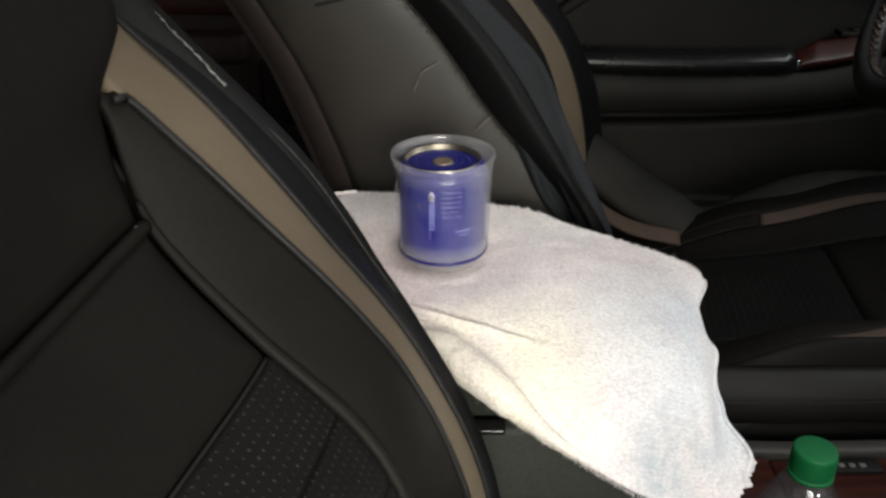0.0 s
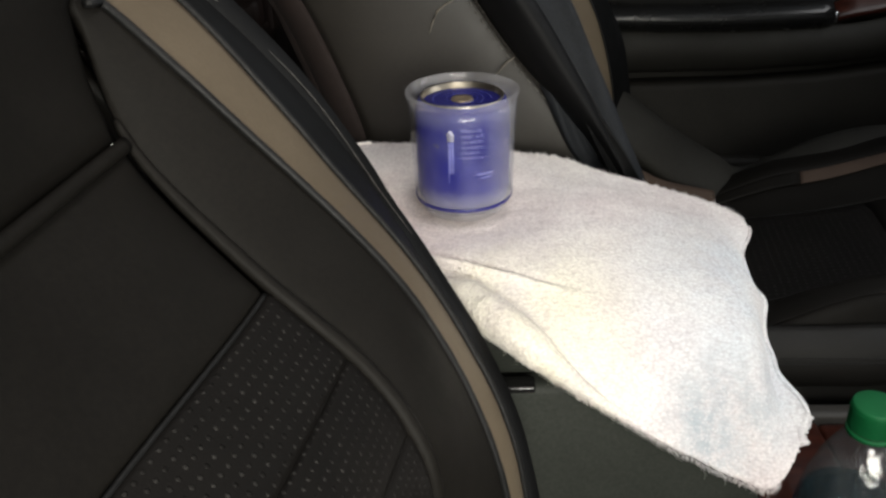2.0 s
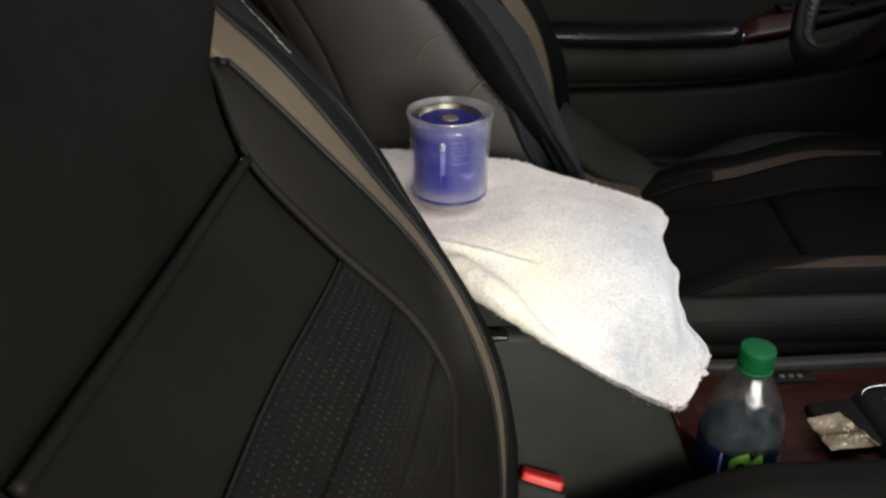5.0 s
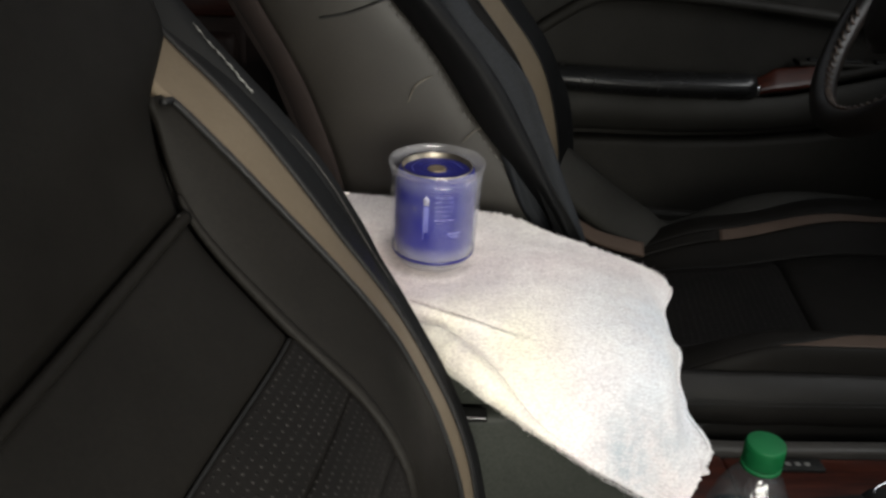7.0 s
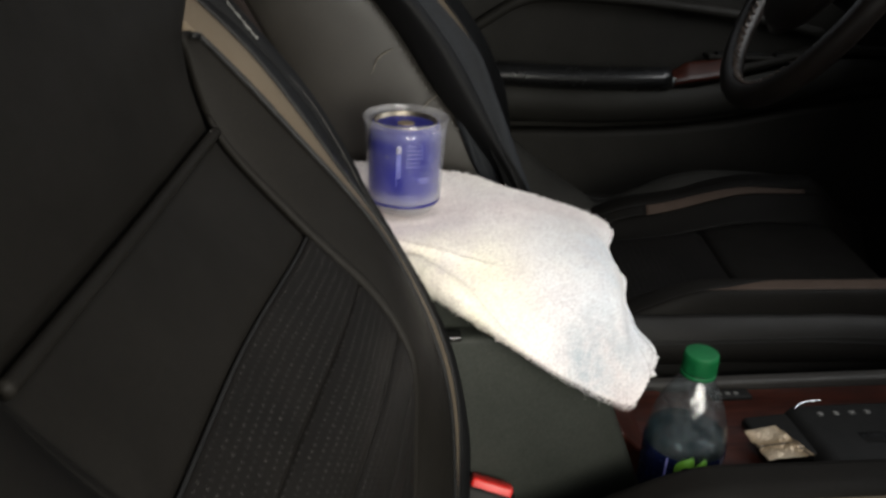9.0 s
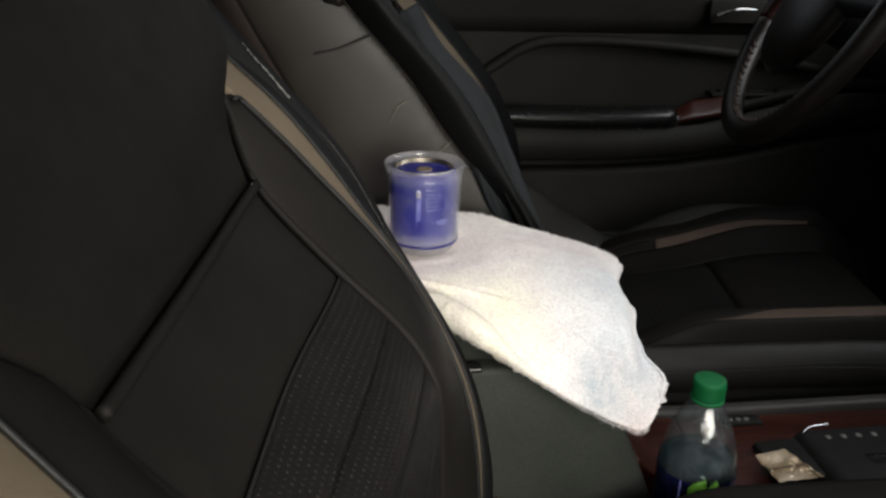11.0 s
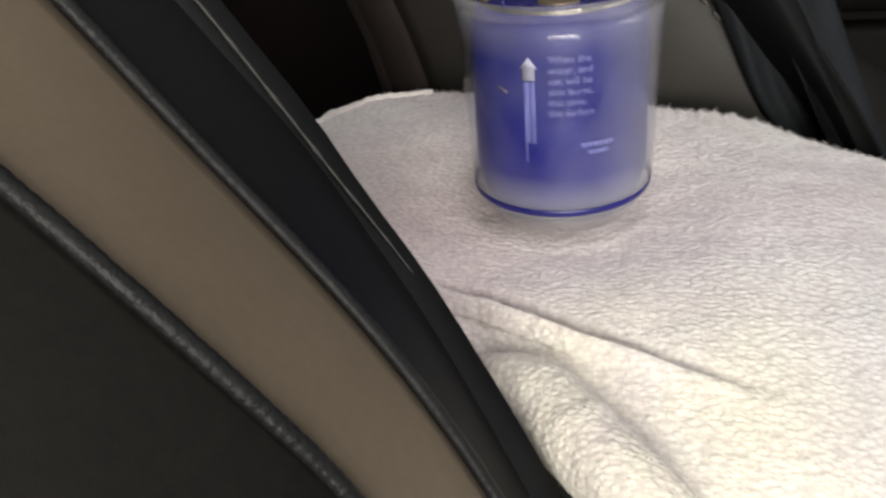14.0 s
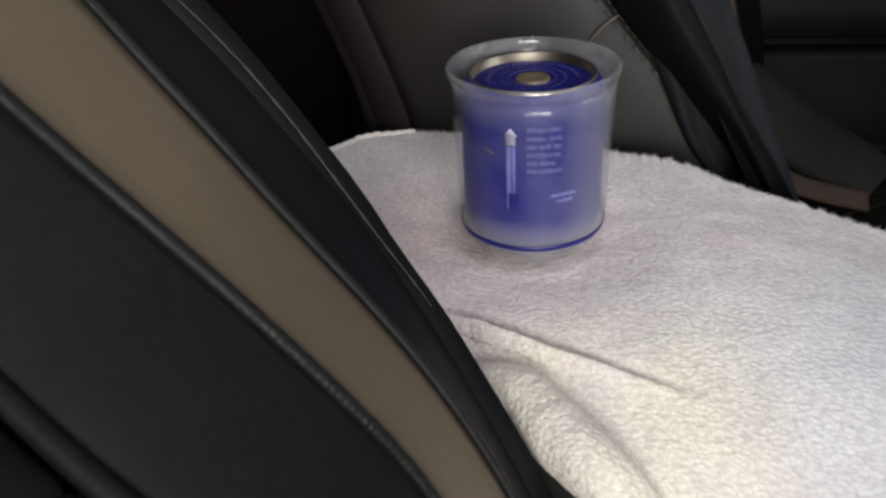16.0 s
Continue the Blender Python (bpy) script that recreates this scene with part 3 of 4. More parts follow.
        if not mirrored:
            # rolled edge of the bolster along the inner seam
            pts = []
            for z in np.linspace(0.30, 0.605, 120):
                y = y_seam(z) + 0.0012
                pts.append(w(soft_height(t_seam, z) - (0.0012 if full else 0.0022), y if g > 0 else mirror(y), z))
            part("rolled_edge", tube(pts, 0.0036 if full else 0.0030, 10, True, lambda t: 0.3 + 0.7 * math.sin(math.pi * min(1, max(0, t))) ** 0.5), SEAT_BLACK, s)
        if g > 0:
            pts = [w(soft_height(t_edge, z) * 0.80 + soft_height(t_out, z) * 0.20 + 0.0007, y_out(z) + 0.80 * (y_edge(z) - y_out(z)), z) for z in np.linspace(0.27, 0.640, 140)]
            part("stitch_line", tube(pts, 0.00030, 6), FINE_THREAD, s, "fine grey stitch line")
        # a row of stitches along the front of the leather side
        for inset, nm in ((0.006, "stitching"), (0.0015, "welt")):
            bm = bmesh.new()
            zs = np.linspace(0.34, 0.80, 150 if nm == "stitching" else 110)
            for i in range(len(zs) - 1):
                if nm == "stitching" and i % 2:
                    continue
                a, b = [w(soft_height(back, z) - inset, 0.3815 if g > 0 else mirror(0.3815), z) for z in (zs[i], zs[i + 1])]
                piece = tube([a, b], 0.0006 if nm == "stitching" else 0.0012, 5)
                me = bpy.data.meshes.new("bit")
                piece.to_mesh(me)
                bm.from_mesh(me)
                piece.free()
                bpy.data.meshes.remove(me)
            part(nm, bm, THREAD if nm == "stitching" else GREY_LEATHER, s, "grey thread" if nm == "stitching" else "")

    def shell(u, v):
        z = 0.24 + 0.73 * v
        y = mirror(0.355) + (0.355 - mirror(0.355)) * u
        return w(float(np.interp(z, (0.25, 0.478, 0.570, 0.624, 0.72, 0.98), (-0.190, -0.214, -0.248, -0.280, -0.330, -0.460))), y, z)
    part("back_shell", sheet(shell, 10, 20, 0.01, 0, 0.01, None, -hand), DARK_EDGE, s, "dark brown back shell")

    # cushion
    def top(x, d):
        a = abs(d)
        mid = 0.258 + 0.022 * smooth(0.05, 0.40, x)
        bol = 0.322 - 0.055 * smooth(0.24, 0.06, x)
        z = mid + (bol - mid) * smooth(0.090, 0.165, a)
        if mirrored and d < 0:
            z -= 0.034 * smooth(0.40, 0.22, x) * smooth(0.06, 0.15, a)
        return z + lift - 0.07 * smooth(0.48, 0.58, x) - 0.05 * smooth(0.184, 0.203, a) ** 2

    def strip(name, d0, d1, x0, x1, material, nu, nv, puff, label="", drop=None):
        def p(u, v):
            x = x0 + (x1 - x0) * v
            a, b = (d0(x) if callable(d0) else d0), (d1(x) if callable(d1) else d1)
            d = a + (b - a) * u
            return w(x, MIDDLE + d, top(x, d) if drop is None else drop(u, x, d))
        b0, b1 = (d0(x1) if callable(d0) else d0), (d1(x1) if callable(d1) else d1)
        return part(name, sheet(p, nu, nv, 0.02, puff, 0.005, (30, 40), -hand * (1 if b1 > b0 else -1)), material, s, label)
    strip("cushion_panel", -0.10, 0.10, 0.0, 0.30, PERFORATED, 24, 24, 0.003)
    strip("cushion_panel", -0.10, 0.10, 0.30, 0.58, SEAT_BLACK, 24, 24, 0.003)
    for g in (1, -1):
        if not mirrored:
            inner, outer, start = (lambda x: 0.124), (lambda x: 0.150), 0.22
        elif g > 0:
            inner, outer, start = (lambda x: 0.184 - 0.022 * smooth(0.225, 0.32, x)), (lambda x: 0.1842), 0.228
        else:
            inner, outer, start = (lambda x: 0.139), (lambda x: 0.152 - 0.008 * smooth(0.28, 0.48, x)), 0.238
        strip("cushion_bolster", 0.10 * g, (lambda x, g=g: inner(x) * g), 0.0, 0.58, SEAT_BLACK, 12, 40, 0.002)
        strip("cushion_bolster", (lambda x, g=g: inner(x) * g), (lambda x, g=g: outer(x) * g), 0.0, start, SEAT_BLACK, 6, 20, 0.0)
        stripe = mirrored or g > 0
        end = 0.47 if mirrored and g < 0 else 0.58
        if end < 0.58:
            strip("cushion_bolster", (lambda x, g=g: inner(x) * g), (lambda x, g=g: outer(x) * g), end, 0.58, SEAT_BLACK, 6, 12, 0.0)
        strip("cushion_stripe" if stripe else "cushion_bolster", (lambda x, g=g: inner(x) * g), (lambda x, g=g: outer(x) * g), start, end, (SHADED_TAUPE if mirrored else TAUPE) if stripe else SEAT_BLACK, 10, 40, 0.0006, "taupe leatherette stripe along the cushion" if stripe else "")
        strip("cushion_edge", (lambda x, g=g: outer(x) * g), 0.203 * g, 0.0, 0.58, SEAT_BLACK, 10, 40, 0.001)
        strip("cushion_side", 0.203 * g, 0.207 * g, 0.0, 0.58, BLACK_LEATHER, 8, 40, 0.001, "black leather side with stitching", lambda u, x, d: top(x, 0.203) - 0.13 * u)
    ends = sorted((w(0.03, 0.19, 0).x, w(0.55, 0.19, 0).x))
    part("seat_base", slab(*ends, *sorted((w(0, 0.03, 0).y, w(0, 0.36, 0).y)), 0.012, 0.20, 0.01), DARK_PLASTIC, s)
    if not mirrored:
        fold = spline([(-0.0900, 0.4085, 0.6135), (-0.0780, 0.4099, 0.5991), (-0.0686, 0.4113, 0.5860), (-0.0596, 0.4131, 0.5711), (-0.0503, 0.4155, 0.5533), (-0.0408, 0.4181, 0.5347), (-0.0314, 0.4189, 0.5188), (-0.0255, 0.4182, 0.5096)], 140)
        part("cover_seam", tube(fold, 0.00042, 6, True, lambda t: max(0.15, math.sin(math.pi * t) ** 0.5 * (0.85 + 0.3 * math.sin(t * 97) * math.sin(t * 31)))), GREY_TRIM, s, "fine pale seam along the outer edge of the cover")
        worn = spline([(-0.1039, 0.4064, 0.6302), (-0.1116, 0.4061, 0.6403), (-0.1184, 0.4058, 0.6489), (-0.1261, 0.4052, 0.6580), (-0.1316, 0.4054, 0.6656)], 80)
        pts = [q + Vector((0.0003 * math.sin(k * 0.7), 0, 0.0002 * math.sin(k * 0.31))) for k, q in enumerate(worn)]
        part("worn_edge", tube(pts, 0.00062, 8, True, lambda t: max(0.15, 0.9 - 0.7 * t + 0.45 * math.sin(t * 61) * math.sin(t * 23 + 1))), DIM_MARK, s, "pale line where the cover is worn through")
    else:
        # outer leather roll, rear patch of the stripe and the inner leather roll beside the console
        line = spline([(0.150, 1.035, 0.42), (0.196, 1.03, 0.380), (0.257, 1.03, 0.333), (0.312, 1.03, 0.297), (0.342, 1.03, 0.279), (0.385, 1.03, 0.295), (0.446, 1.03, 0.320), (0.514, 1.03, 0.330), (0.62, 1.03, 0.325)], 60)
        part("outer_roll", sheet(lambda u, v: line[min(60, round(v * 60))] + Vector((0, 0.018 - 0.075 * u, 0.004 - 0.052 * u * u)), 12, 60, 0.02, 0.004, 0.012, None, 1), ARM_VINYL, s, "dark leather outer edge of the cushion")
        rear = spline([(0.186, 0.955, 0.330), (0.205, 0.952, 0.316), (0.235, 0.95, 0.303), (0.286, 0.95, 0.291)], 20)
        part("cushion_stripe", sheet(lambda u, v: rear[min(20, round(v * 20))] + Vector((0, -0.012 * u, -0.014 * u)), 4, 20, 0.006, 0.0006, 0.003, None, 1), SHADED_TAUPE, s, "taupe leatherette stripe along the cushion")

        def roll(u, v):
            x = 0.19 + 0.42 * v
            a = math.pi * (0.10 + 0.95 * u)
            wave = 0.0006 * math.sin(40 * x + 3 * u) + 0.0003 * math.sin(83 * x)
            return Vector((x, 0.640 - (0.030 + wave) * math.sin(a) , 0.281 + lift * 0.2 + (0.031 + wave) * math.cos(a) - 0.006 * smooth(0.45, 0.62, x)))
        part("inner_roll", sheet(roll, 16, 60, 0.01, 0.0, 0.006, None, 1), BLACK_LEATHER, s, "creased black leather roll with double stitching")
        for k, off in enumerate((0.50, 0.58)):
            pts = [roll(off * 0.62 + 0.02 * math.sin(7 * v + k) * v, v) + Vector((0, -0.0004, 0.0003)) for v in np.linspace(0.1, 0.97, 90)]
            part("stitch_line", tube(pts, 0.0006, 5), PIPING, s)
        for a, b, c in (((-0.020, 0.559), (-0.014, 0.574), (0.000, 0.583)), ((0.026, 0.528), (0.033, 0.536), (0.040, 0.541))):
            pts = spline([(q[0] - 0.002, 0.6368, q[1] - 0.002) for q in (a, b, c)], 14)
            part("crease", tube(pts, 0.0006, 6, True, lambda t: 0.3 + 0.9 * math.sin(math.pi * t)), PALE_CREASE, s, "pale crease in the leather")
        # seam across the side leather
        a, b = Vector((-0.092, 0.6385, 0.621)), Vector((-0.036, 0.6372, 0.641))
        part("side_seam", tube(spline([a, a.lerp(b, 0.4) + Vector((0.002, -0.0003, -0.002)), b], 24), 0.0011, 6), DARK_PLASTIC, s, "dark seam across the side leather")
        # loose cover straps hanging at the front edge of the backrest
        for k, (dx, dy, wd) in enumerate(((-0.021, 0.004, 0.009), (0.001, 0.006, 0.020))):
            pts = spline([(-0.012 + dx, 0.632 + dy, 0.66), (0.012 + dx, 0.632 + dy, 0.622), (0.056 + dx, 0.630 + dy, 0.574), (0.082 + dx, 0.630 + dy, 0.522), (0.104 + dx, 0.632 + dy, 0.474), (0.126 + 0.4 * dx, 0.636 + dy, 0.425), (0.138 + 0.3 * dx, 0.64 + dy, 0.37)], 60)
            part("strap", sheet(lambda u, v: pts[min(60, round(v * 60))] + Vector(((u - 0.5) * wd * 1.4, -0.002 * math.sin(math.pi * u) - 0.0016 * math.sin(8 * u + 9 * v + 2 * k) - 0.0006 * math.sin(40 * v + 5 * u), (u - 0.5) * wd * 0.8)), 10, 60, 0.003, 0.0008, 0.003, None, -1), STRAP, s, "blue-black strap of the seat cover")
    return s


passenger_seat = seat("passenger_seat", False, 0.0, 0.0, "black and taupe leatherette car seat with perforated middle panels")
driver_seat = seat("driver_seat", True, 0.11, 0.014, "black and taupe covered car seat with grey leather side")

# seat belt buckle beside the passenger cushion
buckle = thing("seat_belt_buckle", (0.068, 0.408, 0.20), "black seat belt buckle with a red release button", "buckle")
lean = Matrix.Translation((0.064, 0.408, 0.264)) @ Euler((radians(-22), radians(14), radians(-12))).to_matrix().to_4x4() @ Matrix.Scale(1.5, 4)
for nm, dims, mat in (("body", (-0.015, 0.015, -0.0075, 0.0075, -0.075, 0.010, 0.003), DARK_PLASTIC), ("button", (-0.0115, 0.0115, -0.0055, 0.0055, 0.004, 0.0145, 0.0018), RED)):
    bm = slab(*dims)
    bm.transform(lean)
    part(nm, bm, mat, buckle, "red push button" if nm == "button" else "")

# ---------------------------------------------------------------- cabin


def structure(name, bm, material, label, smooth=False):
    return tagged(part(name, bm, material, None, "", smooth), label, "car cabin", "", "structure")


structure("floor", slab(-1.6, 1.5, -0.30, 1.34, -0.03, 0.0, 0), CARPET, "dark carpeted floor of the car")
structure("ceiling", slab(-1.6, 0.75, -0.25, 1.30, 1.20, 1.24, 0), HEADLINER, "pale grey fabric headliner of the car")
structure("wall_rear", slab(-1.64, -1.60, -0.30, 1.34, 0.0, 1.2, 0), BROWN_TRIM, "dark rear wall of the cabin")
structure("wall_front", slab(1.30, 1.34, -0.30, 1.34, 0.0, 0.72, 0), DARK_PLASTIC, "dark bulkhead under the dashboard")
structure("wall_pillar", slab(-0.32, -0.19, 1.24, 1.30, 0.0, 1.2, 0), BROWN_TRIM, "dark trimmed pillar between the doors")
structure("ground", slab(-4, 4, -3.5, 4, -0.46, -0.44, 0), GARAGE, "pale concrete floor under the car")
structure("wall_garage", slab(-4, 4, -3.6, -3.5, -0.44, 2.4, 0), GARAGE, "plain pale wall outside the car")

# dashboard
dash = thing("dashboard", (1.0, 0.52, 0.5), "dark dashboard with a blue-grey upper pad", "dashboard")
part("pad", prism([(0.80, 0.56), (0.86, 0.50), (1.28, 0.50), (1.28, 0.76), (0.95, 0.74), (0.84, 0.70)], -0.24, 1.20, 0.02, 4), SHINY_BLACK, dash)
part("cowl", prism([(0.78, 0.60), (0.84, 0.58), (0.95, 0.72), (0.90, 0.78), (0.80, 0.76)], 0.64, 1.02, 0.02, 4), DARK_PLASTIC, dash)
part("instrument_glass", slab(0.775, 0.781, 0.68, 0.98, 0.62, 0.74, 0.002), SHINY_BLACK, dash)

# rear bench and rear door, seen in the gap behind the seats
bench = thing("rear_bench", (-0.85, 0.52, 0.0), "dark brown rear bench seat in shadow", "seat")
part("cushion", prism([(-1.10, 0.02), (-0.62, 0.02), (-0.60, 0.24), (-0.66, 0.30), (-1.10, 0.26)], -0.20, 1.18, 0.03, 5), BROWN_TRIM, bench)
part("backrest", prism([(-1.35, 0.24), (-1.05, 0.26), (-1.22, 0.82), (-1.42, 0.82)], -0.20, 1.18, 0.03, 5), BROWN_TRIM, bench)
rear_door = thing("rear_door", (-0.7, 1.26, 0.05), "dark rear car door with a strip of red wood", "car door")
part("door_panel", slab(-1.55, -0.26, 1.235, 1.28, 0.03, 0.78, 0.008), BROWN_TRIM, rear_door)
part("wood_trim", slab(-0.9, -0.27, 1.222, 1.237, 0.490, 0.525, 0.005), WOOD, rear_door)
part("armrest", slab(-0.9, -0.27, 1.195, 1.237, 0.425, 0.470, 0.012), BROWN_TRIM, rear_door)

# armrest box with the towel on it
armrest = thing("armrest_console", (0.0, 0.51, 0.0), "grey vinyl armrest box between the seats", "armrest")
part("body", prism([(-0.30, 0.012), (0.225, 0.012), (0.215, 0.23), (0.194, 0.278), (0.172, 0.33), (0.160, 0.360), (0.150, 0.408), (-0.30, 0.408)], 0.428, 0.602, 0.006), CONSOLE_VINYL, armrest)
part("lid", prism([(-0.30, 0.4115), (0.140, 0.4115), (0.146, 0.418), (0.130, 0.430), (0.09, 0.438), (0.0, 0.443), (-0.30, 0.445)], 0.431, 0.620, 0.008, 5), CONSOLE_VINYL, armrest, "padded grey armrest lid")
latch = part("latch", slab(0.014, 0.038, 0.420, 0.432, 0.4085, 0.4130, 0.0015), SHINY_BLACK, armrest, "small glossy black catch")

cup_console = thing("gear_console", (0.4, 0.52, 0.0), "dark red wood and black plastic gear console", "console")
part("body", slab(0.278, 1.10, 0.412, 0.586, 0.012, 0.236, 0.006), DARK_PLASTIC, cup_console)
part("holder_tray", slab(0.226, 0.278, 0.396, 0.590, 0.012, 0.158, 0.004), DARK_PLASTIC, cup_console)
part("holder_side", prism([(0.19, 0.16), (0.279, 0.16), (0.279, 0.250), (0.232, 0.252), (0.196, 0.285)], 0.470, 0.588, 0.004), WOOD, cup_console, "glossy dark red wood beside the bottle")
part("wood_trim", prism([(0.280, 0.236), (1.05, 0.236), (1.05, 0.258), (0.60, 0.252), (0.280, 0.248)], 0.418, 0.588, 0.004), WOOD, cup_console, "glossy dark red wood veneer")
part("side_trim", prism([(0.18, 0.20), (1.05, 0.20), (1.05, 0.266), (0.60, 0.260), (0.30, 0.254), (0.18, 0.257)], 0.590, 0.606, 0.004), GREY_TRIM, cup_console, "grey plastic edge trim")
part("ashtray_cover", prism([(0.338, 0.249), (0.415, 0.249), (0.420, 0.2635), (0.340, 0.2565)], 0.463, 0.528, 0.003), DARK_PLASTIC, cup_console, "black plastic flap")
gate = part("gear_plate", prism([(0.376, 0.252), (0.70, 0.254), (0.70, 0.274), (0.388, 0.2675)], 0.436, 0.533, 0.008, 4), DARK_PLASTIC, cup_console, "black gear gate plate")
part("gate_slot", prism([(0.43, 0.262), (0.66, 0.266), (0.66, 0.2739), (0.43, 0.2691)], 0.466, 0.482, 0.0004, 1), SHINY_BLACK, gate, "narrow lever slot")
bm = tube(spline([(0.389, 0.523, 0.2665), (0.394, 0.528, 0.268), (0.404, 0.532, 0.2690), (0.422, 0.5335, 0.2695)], 16), 0.0010, 8)
part("chrome_edge", bm, CHROME, gate, "chrome edge")
for k in range(4):
    part("gear_mark", slab(0.407 + 0.0162 * k, 0.4120 + 0.0162 * k, 0.510, 0.5155, 0.2665 + 0.0004 * k, 0.2692 + 0.0004 * k, 0.0006), DIM_MARK, gate, "pale gear marking")
for k in range(3):
    part("switch_mark", slab(0.334 + 0.009 * k, 0.339 + 0.009 * k, 0.5715, 0.5765, 0.2500, 0.2532, 0.0004), DIM_MARK, cup_console, "pale switch marking")
part("switch", slab(0.328, 0.370, 0.567, 0.582, 0.246, 0.2527, 0.0015), DARK_PLASTIC, cup_console, "small black seat heater switch")


def foil_at(u, v):
    x, y = 0.330 + 0.043 * u - 0.004 * v - 0.012 * u * v, 0.454 + 0.042 * v + 0.004 * u * v
    return (x, y, 0.2625 + 0.004 * u + 0.0022 * noise.noise(Vector((x * 90, y * 90, 0))) + 0.001 * noise.noise(Vector((x * 300, y * 300, 2))))


tagged(part("foil_wrapper", sheet(foil_at, 24, 20, 0.0008, 0), FOIL, None, "", False), "creased silver foil wrapper lying on the gear console", "wrapper")

# gear lever
lever = thing("gear_lever", (0.60, 0.50, 0.27), "black gear lever with chrome collar", "gear lever")
part("boot", turned([(0.026, 0.0), (0.018, 0.02), (0.010, 0.05), (0.009, 0.06), (0, 0.06)], (0.60, 0.50, 0.272), 24), DARK_PLASTIC, lever)
part("knob", turned([(0, 0.055), (0.010, 0.056), (0.016, 0.075), (0.020, 0.105), (0.015, 0.125), (0, 0.13)], (0.60, 0.50, 0.272), 24), SHINY_BLACK, lever)

# ---------------------------------------------------------------- driver's door
door = thing("driver_door", (0.4, 1.24, 0.05), "black car door with a padded armrest and wood trim", "car door")
part("door_panel", prism([(-0.25, 0.03), (1.28, 0.03), (1.28, 0.74), (-0.25, 0.78)], 1.245, 1.29, 0.008), DOOR_VINYL, door)


def arm_bottom(x):
    return 0.351 + 0.005 * smooth(0.38, 0.50, x) + 0.020 * smooth(0.48, 0.66, x) + 0.045 * smooth(0.62, 0.85, x)


part("lower_panel", prism([(-0.24, 0.05), (1.10, 0.05), (1.10, 0.43), (0.85, 0.404), (0.72, 0.380), (0.60, 0.356), (0.50, 0.344), (0.38, 0.338), (-0.24, 0.337)], 1.209, 1.246, 0.010, 4), DOOR_VINYL, door, "dark lower door panel")


def arm_top(x):
    return 0.424 - 0.010 * math.sin(math.pi * min(1, max(0, (x - 0.1) / 0.5))) + 0.050 * smooth(0.50, 0.80, x)


def pad(u, v):
    x = -0.22 + 1.28 * v
    z = arm_top(x) + (arm_bottom(x) - arm_top(x)) * u
    return (x, 1.192 + 0.012 * u + 0.010 * math.sin(math.pi * u) * -1 + 0.03 * smooth(0.75, 1.0, x), z)


part("armrest", sheet(pad, 14, 70, 0.045, 0.006, 0.014, None, 1), ARM_VINYL, door, "padded dark grey armrest")


def top_pad(u, v):
    x = -0.22 + 0.705 * v
    a = math.pi * (0.02 + 0.98 * u)
    return (x, 1.206 - 0.016 * math.cos(math.pi / 2 - a) * 1.0 + 0.02 * u * 0, arm_top(x) + 0.014 + 0.011 * math.cos(a))


part("armrest_cap", sheet(top_pad, 12, 50, 0.008, 0.0, 0.01, None, -1), SHINY_BLACK, door, "polished black armrest cap")
part("armrest_top", sheet(lambda u, v: (-0.22 + 1.3 * v, 1.205 + 0.042 * u, arm_top(-0.22 + 1.3 * v) + 0.018 - 0.002 * u), 4, 60, 0.012, 0.002, 0.006, None, -1), DOOR_VINYL, door)


def wood_at(u, v):
    x = 0.492 + 0.11 * v
    return (x, 1.190 + 0.022 * u + 0.03 * smooth(0.75, 1.0, x), arm_top(x) + 0.012 + 0.026 * u * (0.55 + 0.45 * smooth(0.0, 0.25, v)))


part("wood_trim", sheet(wood_at, 8, 40, 0.012, 0.002, 0.004, None, -1), WOOD, door, "glossy dark red wood trim")
part("trim_tip", slab(0.487, 0.4925, 1.187, 1.206, 0.420, 0.436, 0.002), CHROME, door, "small chrome end cap")
panel = part("switch_panel", slab(0.55, 0.72, 1.208, 1.235, 0.462, 0.470, 0.003), DOOR_VINYL, door, "black window switch panel")
for k in range(3):
    part("window_switch", slab(0.565 + 0.05 * k, 0.595 + 0.05 * k, 1.210, 1.222, 0.4695, 0.474, 0.0015), DARK_PLASTIC, panel)
ridge = spline([(0.06, 1.238, 0.445), (0.13, 1.236, 0.470), (0.186, 1.234, 0.508), (0.235, 1.233, 0.538), (0.29, 1.232, 0.549), (0.42, 1.232, 0.546), (0.61, 1.232, 0.529), (0.75, 1.236, 0.505)], 60)
part("pocket_edge", tube(ridge, 0.009, 10), DOOR_VINYL, door, "raised rim of the upper door panel")
part("upper_panel", sheet(lambda u, v: (-0.2 + 1.4 * v, 1.240 - 0.018 * u, 0.56 + 0.21 * u), 8, 20, 0.02, 0.004, 0.02, None, -1), DOOR_VINYL, door)
handle = part("handle_cup", slab(0.535, 0.66, 1.224, 1.232, 0.580, 0.618, 0.003), DOOR_VINYL, door)
part("door_handle", tube(spline([(0.542, 1.212, 0.594), (0.556, 1.206, 0.602), (0.566, 1.203, 0.605), (0.582, 1.203, 0.606), (0.605, 1.205, 0.605)], 24), 0.0042, 10, True, lambda t: 1.3 - 0.75 * smooth(0.1, 0.4, t)), CHROME, handle, "chrome door handle")
part("door_pocket", prism([(0.12, 0.06), (0.95, 0.06), (0.95, 0.20), (0.30, 0.235), (0.12, 0.21)], 1.192, 1.212, 0.008), DOOR_VINYL, door)

